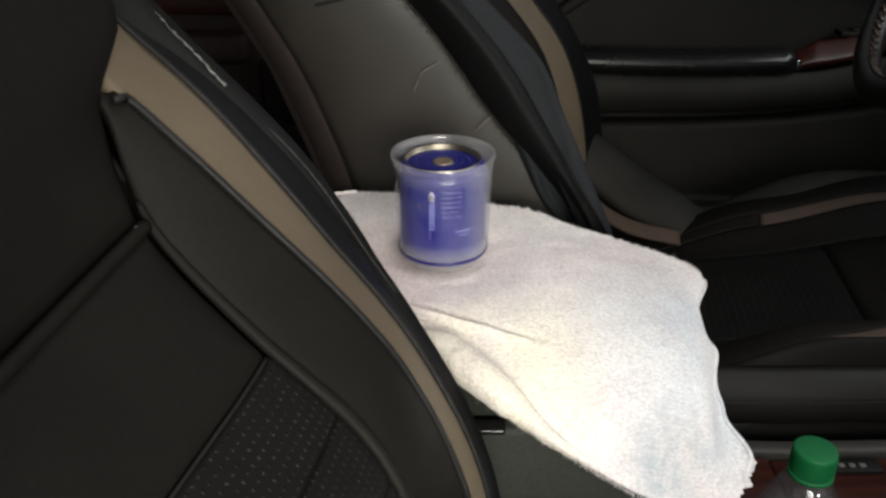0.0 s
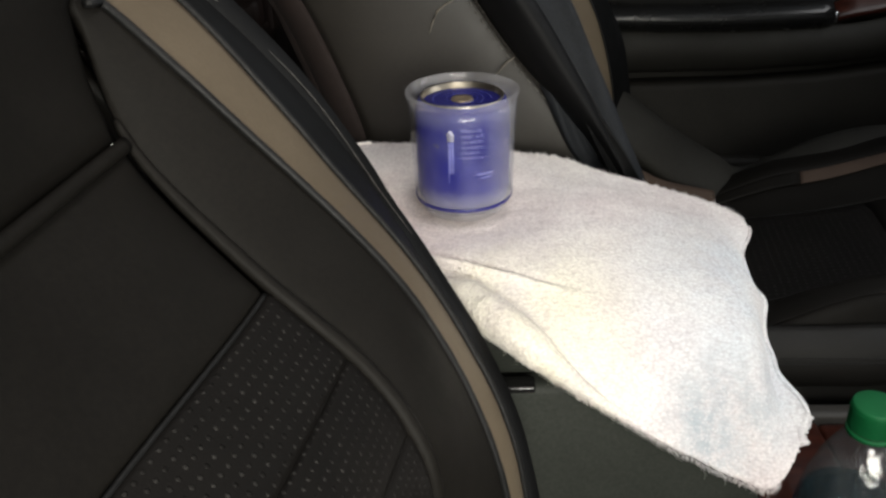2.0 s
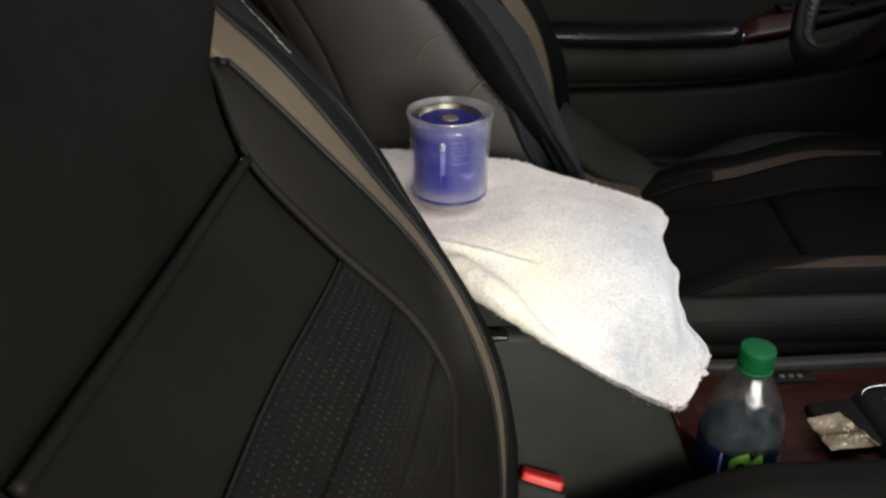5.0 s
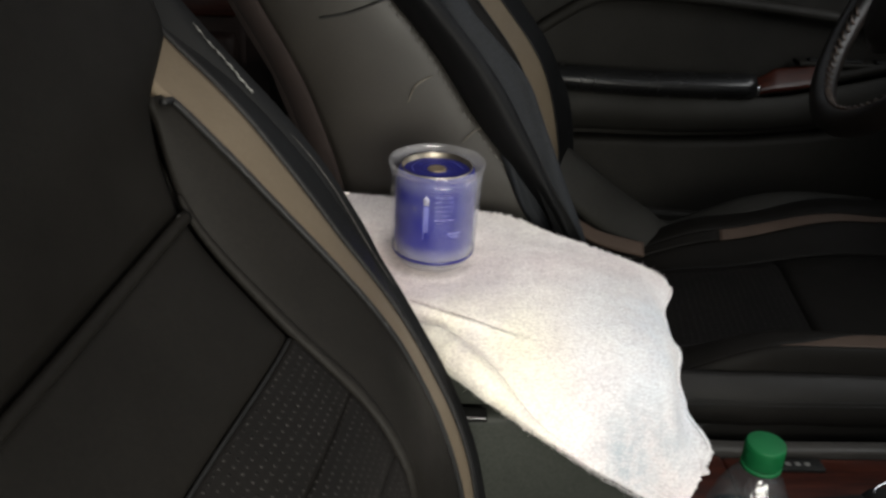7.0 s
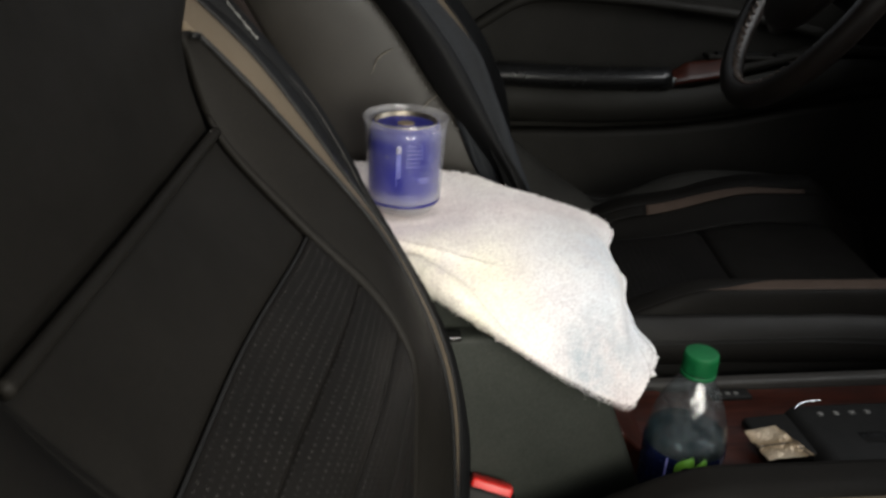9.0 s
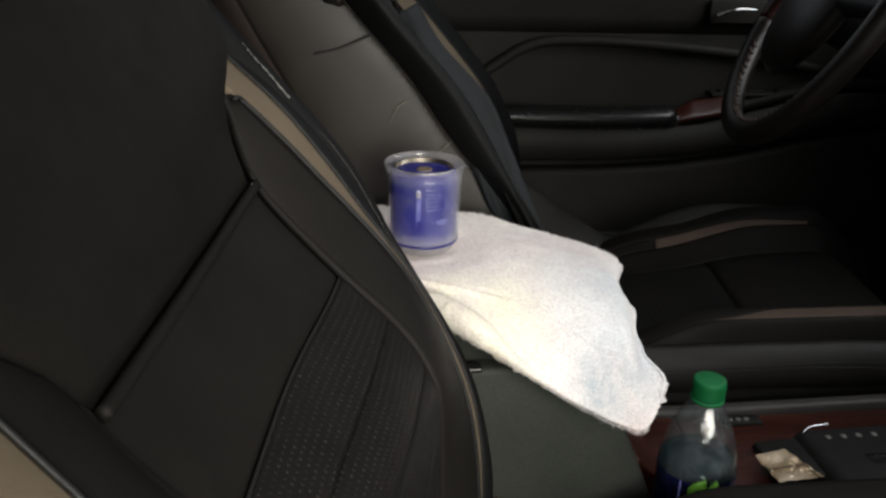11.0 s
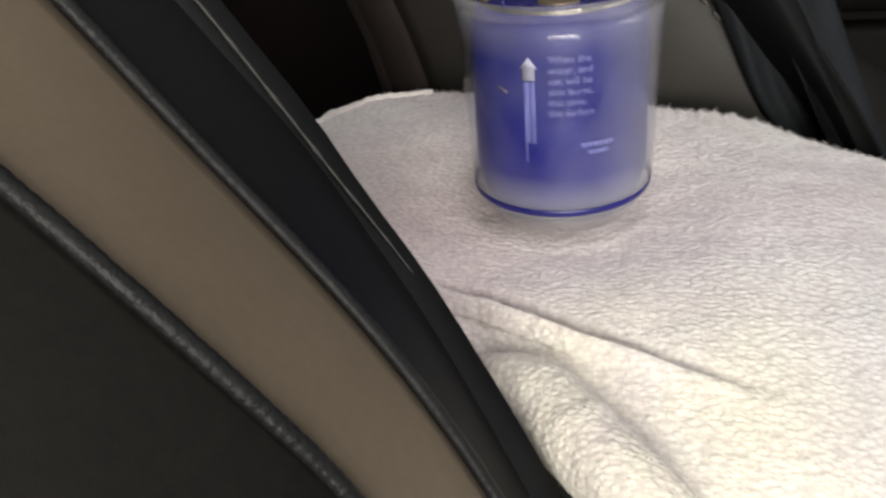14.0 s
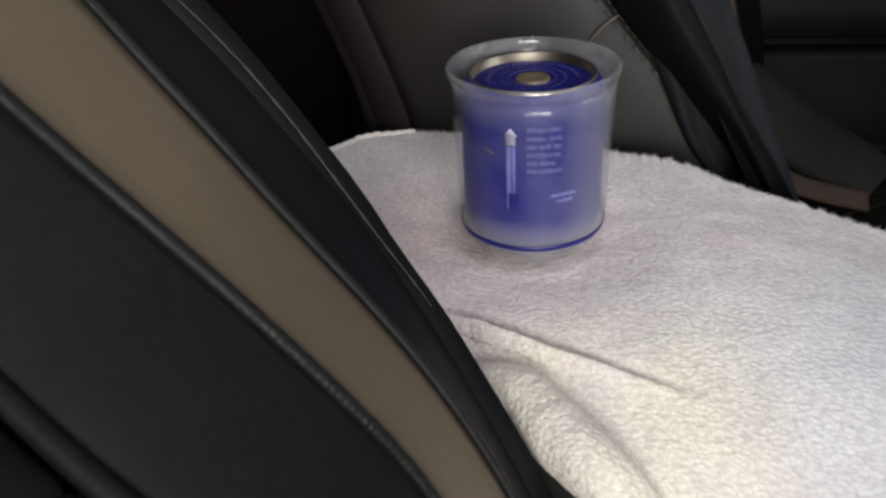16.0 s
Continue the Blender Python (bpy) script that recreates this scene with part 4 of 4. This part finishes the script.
# ---------------------------------------------------------------- towel
BACK_EDGE = spline([(-0.135, 0.560, 0.476), (-0.116, 0.594, 0.477), (-0.095, 0.626, 0.477), (-0.054, 0.637, 0.477), (0.0, 0.624, 0.477), (0.037, 0.610, 0.477), (0.064, 0.602, 0.477), (0.10, 0.583, 0.472), (0.145, 0.568, 0.463), (0.178, 0.562, 0.452), (0.192, 0.552, 0.446)], 240)
NEAR_EDGE = spline([(-0.10, 0.49, 0.478), (-0.05, 0.470, 0.478), (-0.020, 0.452, 0.463), (-0.004, 0.435, 0.459), (0.014, 0.414, 0.456), (0.034, 0.399, 0.448), (0.054, 0.390, 0.435), (0.083, 0.385, 0.415), (0.113, 0.383, 0.396), (0.140, 0.378, 0.384), (0.158, 0.374, 0.381), (0.173, 0.384, 0.391), (0.184, 0.401, 0.408)], 240)


CREASE = ((-0.050, -0.031, -0.019, -0.009, 0.010, 0.034, 0.055, 0.09), (0.479, 0.474, 0.470, 0.464, 0.454, 0.446, 0.440, 0.436))


def towel_at(u, v):
    k = min(239, int(u * 240))
    f = u * 240 - k
    a, b = NEAR_EDGE[k].lerp(NEAR_EDGE[k + 1], f), BACK_EDGE[k].lerp(BACK_EDGE[k + 1], f)
    q = a.lerp(b, v)
    lip = smooth(0.78, 1.0, u)
    q.z = a.z + (b.z - a.z) * (1 - (1 - v) ** (5.5 - 3.6 * lip))
    # wavy free edge at the front
    q.x += lip * (-0.0125 * smooth(0.0, 0.2, v) * smooth(1.0, 0.74, v) + 0.0042 * math.exp(-((v - 0.47) / 0.075) ** 2) + 0.0016 * math.exp(-((v - 0.22) / 0.06) ** 2) - 0.003)
    q.z += lip * 0.0024 * math.exp(-((v - 0.47) / 0.075) ** 2) - 0.003 * smooth(0.955, 1.0, u) * smooth(0.0, 0.35, v)
    # stitched line of the front hem
    q.z -= 0.0013 * math.exp(-((u - 0.945) / 0.0045) ** 2) * smooth(0.55, 0.30, v)
    # a crease across the top
    d = (q.y - float(np.interp(q.x, CREASE[0], CREASE[1]))) * 0.93
    on = smooth(-0.055, -0.035, q.x) * smooth(0.072, 0.010, q.x)
    q.z += on * (0.0042 * math.exp(-((d + 0.0042) / 0.0028) ** 2) - 0.0030 * math.exp(-((d - 0.0002) / 0.0024) ** 2) - 0.0035 * smooth(-0.004, -0.028, d))
    # uneven edges
    rim_near, rim_far = smooth(0.06, 0.0, v) * smooth(0.88, 0.80, u), smooth(0.95, 1.0, v) * smooth(0.95, 0.88, u)
    q.y += (0.35 * rim_near + rim_far) * (0.0020 * noise.noise(Vector((q.x * 210, 7.0, v))) + 0.0014 * noise.noise(Vector((q.x * 620, 3.0, v))))
    q.z += rim_far * 0.0014 * noise.noise(Vector((q.x * 380, 11.0, v)))
    # soft undulation
    q.z -= 0.0048 * smooth(0.068, 0.024, math.hypot(q.x, q.y - 0.529))
    q.z += 0.0014 * noise.noise(Vector((q.x * 22, q.y * 22, 0.3))) + 0.0006 * noise.noise(Vector((q.x * 60, q.y * 75, 4.1)))
    return q


def terry_at(u, v):
    """The cloth with its nap of small loops."""
    q = towel_at(u, v)
    p = Vector((q.x * 420, q.y * 560, 1.7))
    n = 0.75 * noise.noise(p * 1.25) + 0.6 * noise.noise(p * 2.6) + random.uniform(-0.45, 0.45)
    calm = smooth(0.935, 0.955, u)
    q.z += (1 - 0.8 * calm) * (0.00024 * n)
    q.x += (1 - calm) * 0.0004 * noise.noise(p + Vector((31, 0, 0)))
    q.y += (1 - calm) * 0.0004 * noise.noise(p + Vector((0, 47, 0)))
    return q


towel = thing("towel", (0.05, 0.51, 0.455), "white terry towel draped over the armrest box", "towel")
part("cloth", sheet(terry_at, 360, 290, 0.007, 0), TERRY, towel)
ROLL = spline([(-0.030, 0.452, 0.456), (-0.017, 0.446, 0.459), (-0.006, 0.440, 0.461), (0.004, 0.4325, 0.4612), (0.014, 0.4185, 0.4605), (0.027, 0.405, 0.4575), (0.038, 0.3975, 0.4505), (0.050, 0.3935, 0.441), (0.066, 0.3895, 0.4285), (0.090, 0.387, 0.412)], 220)
ROLL_R = ((0.0, 0.10, 0.20, 0.30, 0.42, 0.56, 0.67, 0.78, 0.90, 1.0), (0.0035, 0.0060, 0.0090, 0.0110, 0.0115, 0.0106, 0.0088, 0.0058, 0.0032, 0.0015))
roll = tube(ROLL, 1.0, 44, True, lambda t: float(np.interp(t, *ROLL_R)))
roll.normal_update()
for v in roll.verts:
    p = v.co * 1.0
    v.co += v.normal * (0.0006 * noise.noise(p * 110) + 0.00025 * noise.noise(p * 420) + 0.00025 * noise.noise(p * 1050))
part("rolled_border", roll, TERRY, towel, "thick plush rolled edge of the towel")
part("hem", tube([towel_at(1.0, v) for v in np.linspace(0, 1, 60)], 0.0013, 8), TERRY, towel, "smooth woven hem")
part("hem", tube([towel_at(u, 1.0) for u in np.linspace(0.0, 0.27, 40)], 0.0018, 8), HEM, towel, "smooth woven hem")

# loose threads round the edge of the towel
fuzz = bmesh.new()
for k in range(11000):
    edge = random.random()
    if edge < 0.55:
        u, v, out = random.uniform(0.12, 0.97), 1.0, Vector((0, 1, 0.3))
    else:
        u, v, out = random.uniform(0.25, 0.86), 0.0, Vector((0, -1, -0.6))
    a = towel_at(u, v) + Vector((0, 0, random.uniform(-0.003, 0.0005)))
    if edge > 0.72:
        i = random.randrange(12, 190)
        turn = random.uniform(0, 6.283)
        out = Vector((0.25 * math.sin(turn), math.cos(turn), math.sin(turn))).normalized()
        a = ROLL[i] + out * (float(np.interp(i / 220, *ROLL_R)) - 0.0003)
    d = (out + Vector((random.gauss(0, 0.7), random.gauss(0, 0.4), random.gauss(0, 0.7)))).normalized()
    n = random.uniform(0.0008, 0.0026) * (3 if random.random() < 0.008 else 1)
    side = d.cross(Vector((0.3, 0.2, 1))).normalized() * 0.00017
    tip = a + d * n + Vector((0, 0, -0.15 * n))
    up = side.cross(d).normalized() * 0.00017
    vs = [fuzz.verts.new(c) for c in (a - side, a + side, a + up, tip)]
    for f in ((0, 1, 3), (1, 2, 3), (2, 0, 3)):
        fuzz.faces.new([vs[i] for i in f])
part("loose_threads", fuzz, TERRY, towel)

# ---------------------------------------------------------------- can in its cup
AT = (0.0, 0.529, 0.4772)
cup = thing("plastic_cup", AT, "milky clear plastic cup holding a blue can, on the towel", "cup")
part("wall", turned([(0.0268, 0.0035), (0.0288, 0.0060), (0.0297, 0.0115), (0.0316, 0.0645), (0.0320, 0.0680), (0.0328, 0.0680), (0.0324, 0.0625), (0.0305, 0.0115), (0.0296, 0.0054), (0.0275, 0.0025), (0.0268, 0.0035)], AT), FROSTED, cup)
part("rim", turned([(0.0320, 0.0681), (0.0322, 0.0714), (0.0326, 0.0730), (0.0333, 0.0736), (0.0341, 0.0729), (0.0343, 0.0716), (0.0339, 0.0706), (0.0333, 0.0697), (0.0328, 0.0681), (0.0320, 0.0681)], AT), FROSTED_RIM, cup, "thick flared rim")
part("base", turned([(0, -0.0036), (0.0212, -0.0042), (0.0240, -0.0028), (0.0260, -0.0004), (0.0276, 0.0024), (0.0269, 0.0034), (0.0246, 0.0016), (0.0206, 0.0006), (0, 0.0006)], AT), FROSTED_RIM, cup)
# the can's blue reflection in the cup base, built as a coloured ring
part("reflection_ring", turned([(0.0295, 0.0055), (0.0299, 0.0062), (0.03025, 0.0080), (0.0299, 0.0081), (0.0297, 0.0068), (0.0292, 0.0058), (0.0295, 0.0055)], AT), LID_BLUE, cup, "can's blue reflected in the cup base, modelled as a thin ring")

can = thing("drink_can", (0.0, 0.529, 0.4845), "blue printed drink can standing in a plastic cup", "can")
CAN = (0.0, 0.529, 0.4845)
R = 0.0284
part("foot", turned([(0, -0.0020), (0.0195, -0.0030), (0.0222, -0.0046), (0.0246, -0.0042), (0.0256, -0.0026)], CAN), CAN_SILVER, can, "bare metal foot")
body = part("body", turned([(0.0257, -0.0026), (0.0270, 0.0000), (0.0279, 0.0036), (R, 0.0070), (R, 0.0530), (0.0279, 0.0562), (0.0266, 0.0594), (0.0251, 0.0615)], CAN), CAN_BLUE, can, "blue printed wall")
part("shoulder", turned([(0.0251, 0.0616), (0.0249, 0.0623), (0.0245, 0.0627), (0.0240, 0.0621), (0.0238, 0.0597), (0.0232, 0.0591)], CAN), CAN_SILVER, can, "bare metal seam round the top")
lid = part("lid", turned([(0.0232, 0.0591), (0.0212, 0.0597), (0.0100, 0.0597), (0.0068, 0.0591), (0, 0.0591)], CAN), LID_BLUE, can, "dark blue printed lid")
part("boss", turned([(0.0068, 0.0593), (0.0064, 0.0602), (0.0040, 0.0599), (0.0030, 0.0595), (0, 0.0595)], CAN, 40), CAN_GOLD, lid, "brass-coloured dimple")


def arc_bits(radius, spans, width, material, z):
    """Small flat dashes round the lid, for print too small to read."""
    bm = bmesh.new()
    for a0, a1 in spans:
        n = max(2, int(abs(a1 - a0) / 6))
        rows = []
        for i in range(n + 1):
            a = radians(a0 + (a1 - a0) * i / n)
            rows.append([bm.verts.new((CAN[0] + r * math.cos(a), CAN[1] + r * math.sin(a), CAN[2] + zz)) for r, zz in ((radius - width, z), (radius + width, z), (radius + width, z - 0.0003), (radius - width, z - 0.0003))])
        for q, w2 in zip(rows, rows[1:]):
            for k in range(4):
                bm.faces.new((q[k], q[(k + 1) % 4], w2[(k + 1) % 4], w2[k]))
        bm.faces.new(rows[0])
        bm.faces.new(rows[-1][::-1])
    return part("lid_print", bm, material, lid, "pale ring of small print")


random.seed(5)
arc_bits(0.0175, [(a, a + random.uniform(3, 6)) for a in range(0, 200, 9)], 0.0004, LID_PRINT, 0.0601)
arc_bits(0.0128, [(a, a + random.uniform(4, 8)) for a in range(200, 520, 13)], 0.0003, LID_PRINT, 0.0601)
arc_bits(0.0092, [(0, 359)], 0.0002, LID_PRINT, 0.0601)


def wrap(bm):
    """Bend flat print (x along the wall, y up) round the can."""
    for v in bm.verts:
        a = (v.co.x + 0.0022) / (R + 0.0002)
        r = R + 0.0002 + v.co.z
        v.co = Vector((CAN[0] + r * math.sin(a), CAN[1] - r * math.cos(a), v.co.y))
    return bm


def flat(polys, thick=0.00015):
    bm = bmesh.new()
    for p in polys:
        lo = [bm.verts.new((x, y, -0.0001)) for x, y in p]
        hi = [bm.verts.new((x, y, thick)) for x, y in p]
        bm.faces.new(lo[::-1])
        bm.faces.new(hi)
        for i in range(len(p)):
            bm.faces.new((lo[i], lo[(i + 1) % len(p)], hi[(i + 1) % len(p)], hi[i]))
    return bm


def bar(x0, x1, y0, y1, n=6):
    return [[(x0 + (x1 - x0) * i / n, y0), (x0 + (x1 - x0) * (i + 1) / n, y0), (x0 + (x1 - x0) * (i + 1) / n, y1), (x0 + (x1 - x0) * i / n, y1)] for i in range(n)]


part("arrow", wrap(flat([[(-0.0114, 0.5275), (-0.0076, 0.5275), (-0.0076, 0.5312), (-0.0068, 0.5312), (-0.0095, 0.5345), (-0.0122, 0.5312), (-0.0114, 0.5312)]])), PRINT, body, "white arrow head")
part("arrow_shaft", wrap(flat(bar(-0.0112, -0.0076, 0.5075, 0.5270, 2))), PRINT_DIM, body, "pale blue arrow shaft")
part("arrow_print", wrap(flat(bar(-0.0110, -0.0103, 0.5010, 0.5215, 2) + bar(-0.0088, -0.0082, 0.5085, 0.5215, 2))), PRINT_DIM, body, "small upright print")
part("side_mark", wrap(flat([[(-0.0205, 0.5240), (-0.0168, 0.5225), (-0.0168, 0.5232), (-0.0205, 0.5247)]])), PALE_CREASE, body)
for k, words in enumerate(("When the", "water, and", "can will be", "skin burns,", "this time,", "the surface")):
    cu = bpy.data.curves.new("t", "FONT")
    cu.body, cu.size = words, 0.0031
    tmp = bpy.data.objects.new("t", cu)
    scene.collection.objects.link(tmp)
    bpy.context.view_layer.update()
    me = bpy.data.meshes.new_from_object(tmp.evaluated_get(bpy.context.evaluated_depsgraph_get()))
    bm = bmesh.new()
    bm.from_mesh(me)
    bmesh.ops.subdivide_edges(bm, edges=[e for e in bm.edges if e.calc_length() > 0.0012], cuts=1)
    bpy.data.objects.remove(tmp)
    bpy.data.curves.remove(cu)
    bpy.data.meshes.remove(me)
    bmesh.ops.translate(bm, verts=bm.verts, vec=(-0.0035, 0.5330 - 0.0033 * k, 0.0002))
    part("print_line", wrap(bm), PRINT_TEXT, body, "line of small pale print", False)
part("small_print", wrap(flat(bar(0.0060, 0.0165, 0.5058, 0.5072) + bar(0.0085, 0.0150, 0.5034, 0.5046))), PRINT_DIM, body, "two short lines of pale print")

# ---------------------------------------------------------------- bottle
B = (0.234, 0.431, 0.160)
bottle = thing("water_bottle", B, "clear water bottle with a green cap, standing in the console", "bottle")
wall = [(0.0, 0.004), (0.020, 0.001), (0.028, 0.0), (0.032, 0.006), (0.0330, 0.030), (0.0318, 0.040), (0.0318, 0.120), (0.0332, 0.126), (0.0334, 0.140), (0.0333, 0.146), (0.0326, 0.1485), (0.0331, 0.1515), (0.0322, 0.1545), (0.0324, 0.1575), (0.0312, 0.1635), (0.0295, 0.172), (0.0245, 0.187), (0.0185, 0.199), (0.0140, 0.206), (0.0125, 0.210), (0.0125, 0.224)]
part("body", turned(wall + [(r - 0.0009 if r > 0.002 else r, z + 0.0006) for r, z in wall[::-1]], B, 56), PET, bottle)
part("water", turned([(0, 0.006), (0.027, 0.004), (0.0305, 0.009), (0.0302, 0.118), (0.0312, 0.127), (0.0318, 0.140), (0.0314, 0.150), (0.0310, 0.1555), (0, 0.1555)], B, 48), WATER, bottle, "clear pale blue water")
label_part = part("label", turned([(0.0322, 0.044), (0.0326, 0.045), (0.0336, 0.127), (0.0338, 0.139), (0.0337, 0.144), (0.0335, 0.1465)], B, 64), LABEL_BLUE, bottle, "dark blue label")


def on_label(polys):
    bm = flat(polys, 0.0002)
    for v in bm.verts:
        a = v.co.x / 0.0340
        r = 0.0340 + v.co.z
        v.co = Vector((B[0] + r * math.sin(a), B[1] - r * math.cos(a), v.co.y))
    return bm


def leaf(cx, cy, length, width, turn):
    pts = []
    for i in range(13):
        t = i / 12
        pts.append((length * (t - 0.5), width * math.sin(math.pi * t) * (1 - 0.35 * t)))
    for i in range(11, 0, -1):
        t = i / 12
        pts.append((length * (t - 0.5), -width * math.sin(math.pi * t) * (1 - 0.2 * t)))
    c, s2 = math.cos(turn), math.sin(turn)
    return [(cx + c * x - s2 * y, cy + s2 * x + c * y) for x, y in pts]


part("leaf_print", on_label([leaf(-0.0120, 0.3005, 0.026, 0.0090, 1.15)]), LEAF_GREEN, label_part, "bright green leaf print")
part("leaf_print", on_label([leaf(0.0010, 0.3030, 0.017, 0.0055, 1.25)]), LEAF_GREEN, label_part, "bright green leaf print")
part("label_print", on_label(bar(-0.0275, -0.0258, 0.245, 0.306, 1)), PRINT_DIM, label_part, "upright pale print")
cap = part("cap", turned([(0, 0.2298), (0.0124, 0.2300), (0.0132, 0.2296), (0.0135, 0.2285), (0.0136, 0.2140), (0.0131, 0.2135), (0, 0.2135)], B, 56), CAP_GREEN, bottle, "green ribbed screw cap")
ribs = bmesh.new()
for k in range(60):
    a = 2 * math.pi * k / 60
    m = Matrix.Translation((B[0] + 0.0135 * math.cos(a), B[1] + 0.0135 * math.sin(a), B[2] + 0.2207)) @ Matrix.Rotation(a, 4, "Z") @ Matrix.Diagonal((0.0008, 0.0007, 0.0120, 1))
    bmesh.ops.create_cube(ribs, size=1, matrix=m)
part("ribs", ribs, CAP_GREEN, cap, "", False)
part("collar", turned([(0.0126, 0.2098), (0.0141, 0.2100), (0.0141, 0.2126), (0.0126, 0.2128)], B, 48), CAP_GREEN, bottle, "green tamper ring")

# ---------------------------------------------------------------- steering wheel
wheel = thing("steering_wheel", (0.55, 0.83, 0.66), "dark glossy steering wheel with wood inserts", "steering wheel")
TILT_W, YAW_W, RIM_R = 0.48, -0.217, 0.175
C = Vector((0.512, 0.842, 0.651))


def on_wheel(a, r, off=0.0):
    flat_way = Vector((math.cos(YAW_W), math.sin(YAW_W), 0))
    up = flat_way * math.sin(TILT_W) + Vector((0, 0, math.cos(TILT_W)))
    out = flat_way * -math.cos(TILT_W) + Vector((0, 0, math.sin(TILT_W)))
    across = Vector((-math.sin(YAW_W), math.cos(YAW_W), 0))
    return C + across * (r * math.cos(a)) + up * (r * math.sin(a)) + out * off


def rim_arc(a0, a1, r, n=40):
    return [on_wheel(radians(a0 + (a1 - a0) * k / n), RIM_R) for k in range(n + 1)], r


pts, r = rim_arc(95, 345, 0.0142, 80)
part("rim", tube(pts, r, 14), RIM_LEATHER, wheel, "black leather rim")
pts, r = rim_arc(-15, 95, 0.0138, 40)
part("rim_insert", tube(pts, r, 14), WOOD, wheel, "dark red wood insert")
for k in range(36):
    a = radians(185 + 150 * k / 36)
    pts = [on_wheel(a + radians(d), RIM_R - 0.0130 - 0.001 * abs(d), 0.005 + 0.003 * d) for d in (-1.4, 0.0, 1.4)]
    part("lacing_stitch", tube(pts, 0.0020, 6), LACE, wheel, "polished brown lacing")
hub = part("hub", turned([(0, 0.0), (0.085, 0.0), (0.098, 0.010), (0.090, 0.022), (0.050, 0.032), (0, 0.036)], (0, 0, 0), 40), RIM_LEATHER, wheel, "dark grey hub pad")
hub.data.transform(Matrix.Translation(Vector(wheel.location)))
turn = Matrix.Translation(C) @ Matrix.Rotation(YAW_W, 4, "Z") @ Matrix.Rotation(-math.pi / 2 + TILT_W, 4, "Y")
hub.data.transform(Matrix.Translation(-Vector(wheel.location)) @ turn)
for a in (5, 175):
    pts = [on_wheel(radians(a), 0.05 + 0.13 * k / 8, 0.012 * (1 - k / 8)) for k in range(9)]
    part("spoke", tube(pts, 0.012, 10, True, lambda t: 1.3 - 0.4 * t), DARK_PLASTIC, wheel)
part("badge", turned([(0, 0.036), (0.010, 0.036), (0.012, 0.034)], (0, 0, 0), 24), CHROME, wheel, "chrome badge")
bd = [o for o in wheel.children if o.name.startswith("badge")][0]
bd.data.transform(Matrix.Translation(Vector(wheel.location)))
bd.data.transform(Matrix.Translation(-Vector(wheel.location)) @ turn)
part("column", tube([on_wheel(0, 0, -0.02), on_wheel(0, 0, -0.28)], 0.035, 16), DARK_PLASTIC, wheel, "steering column shroud")
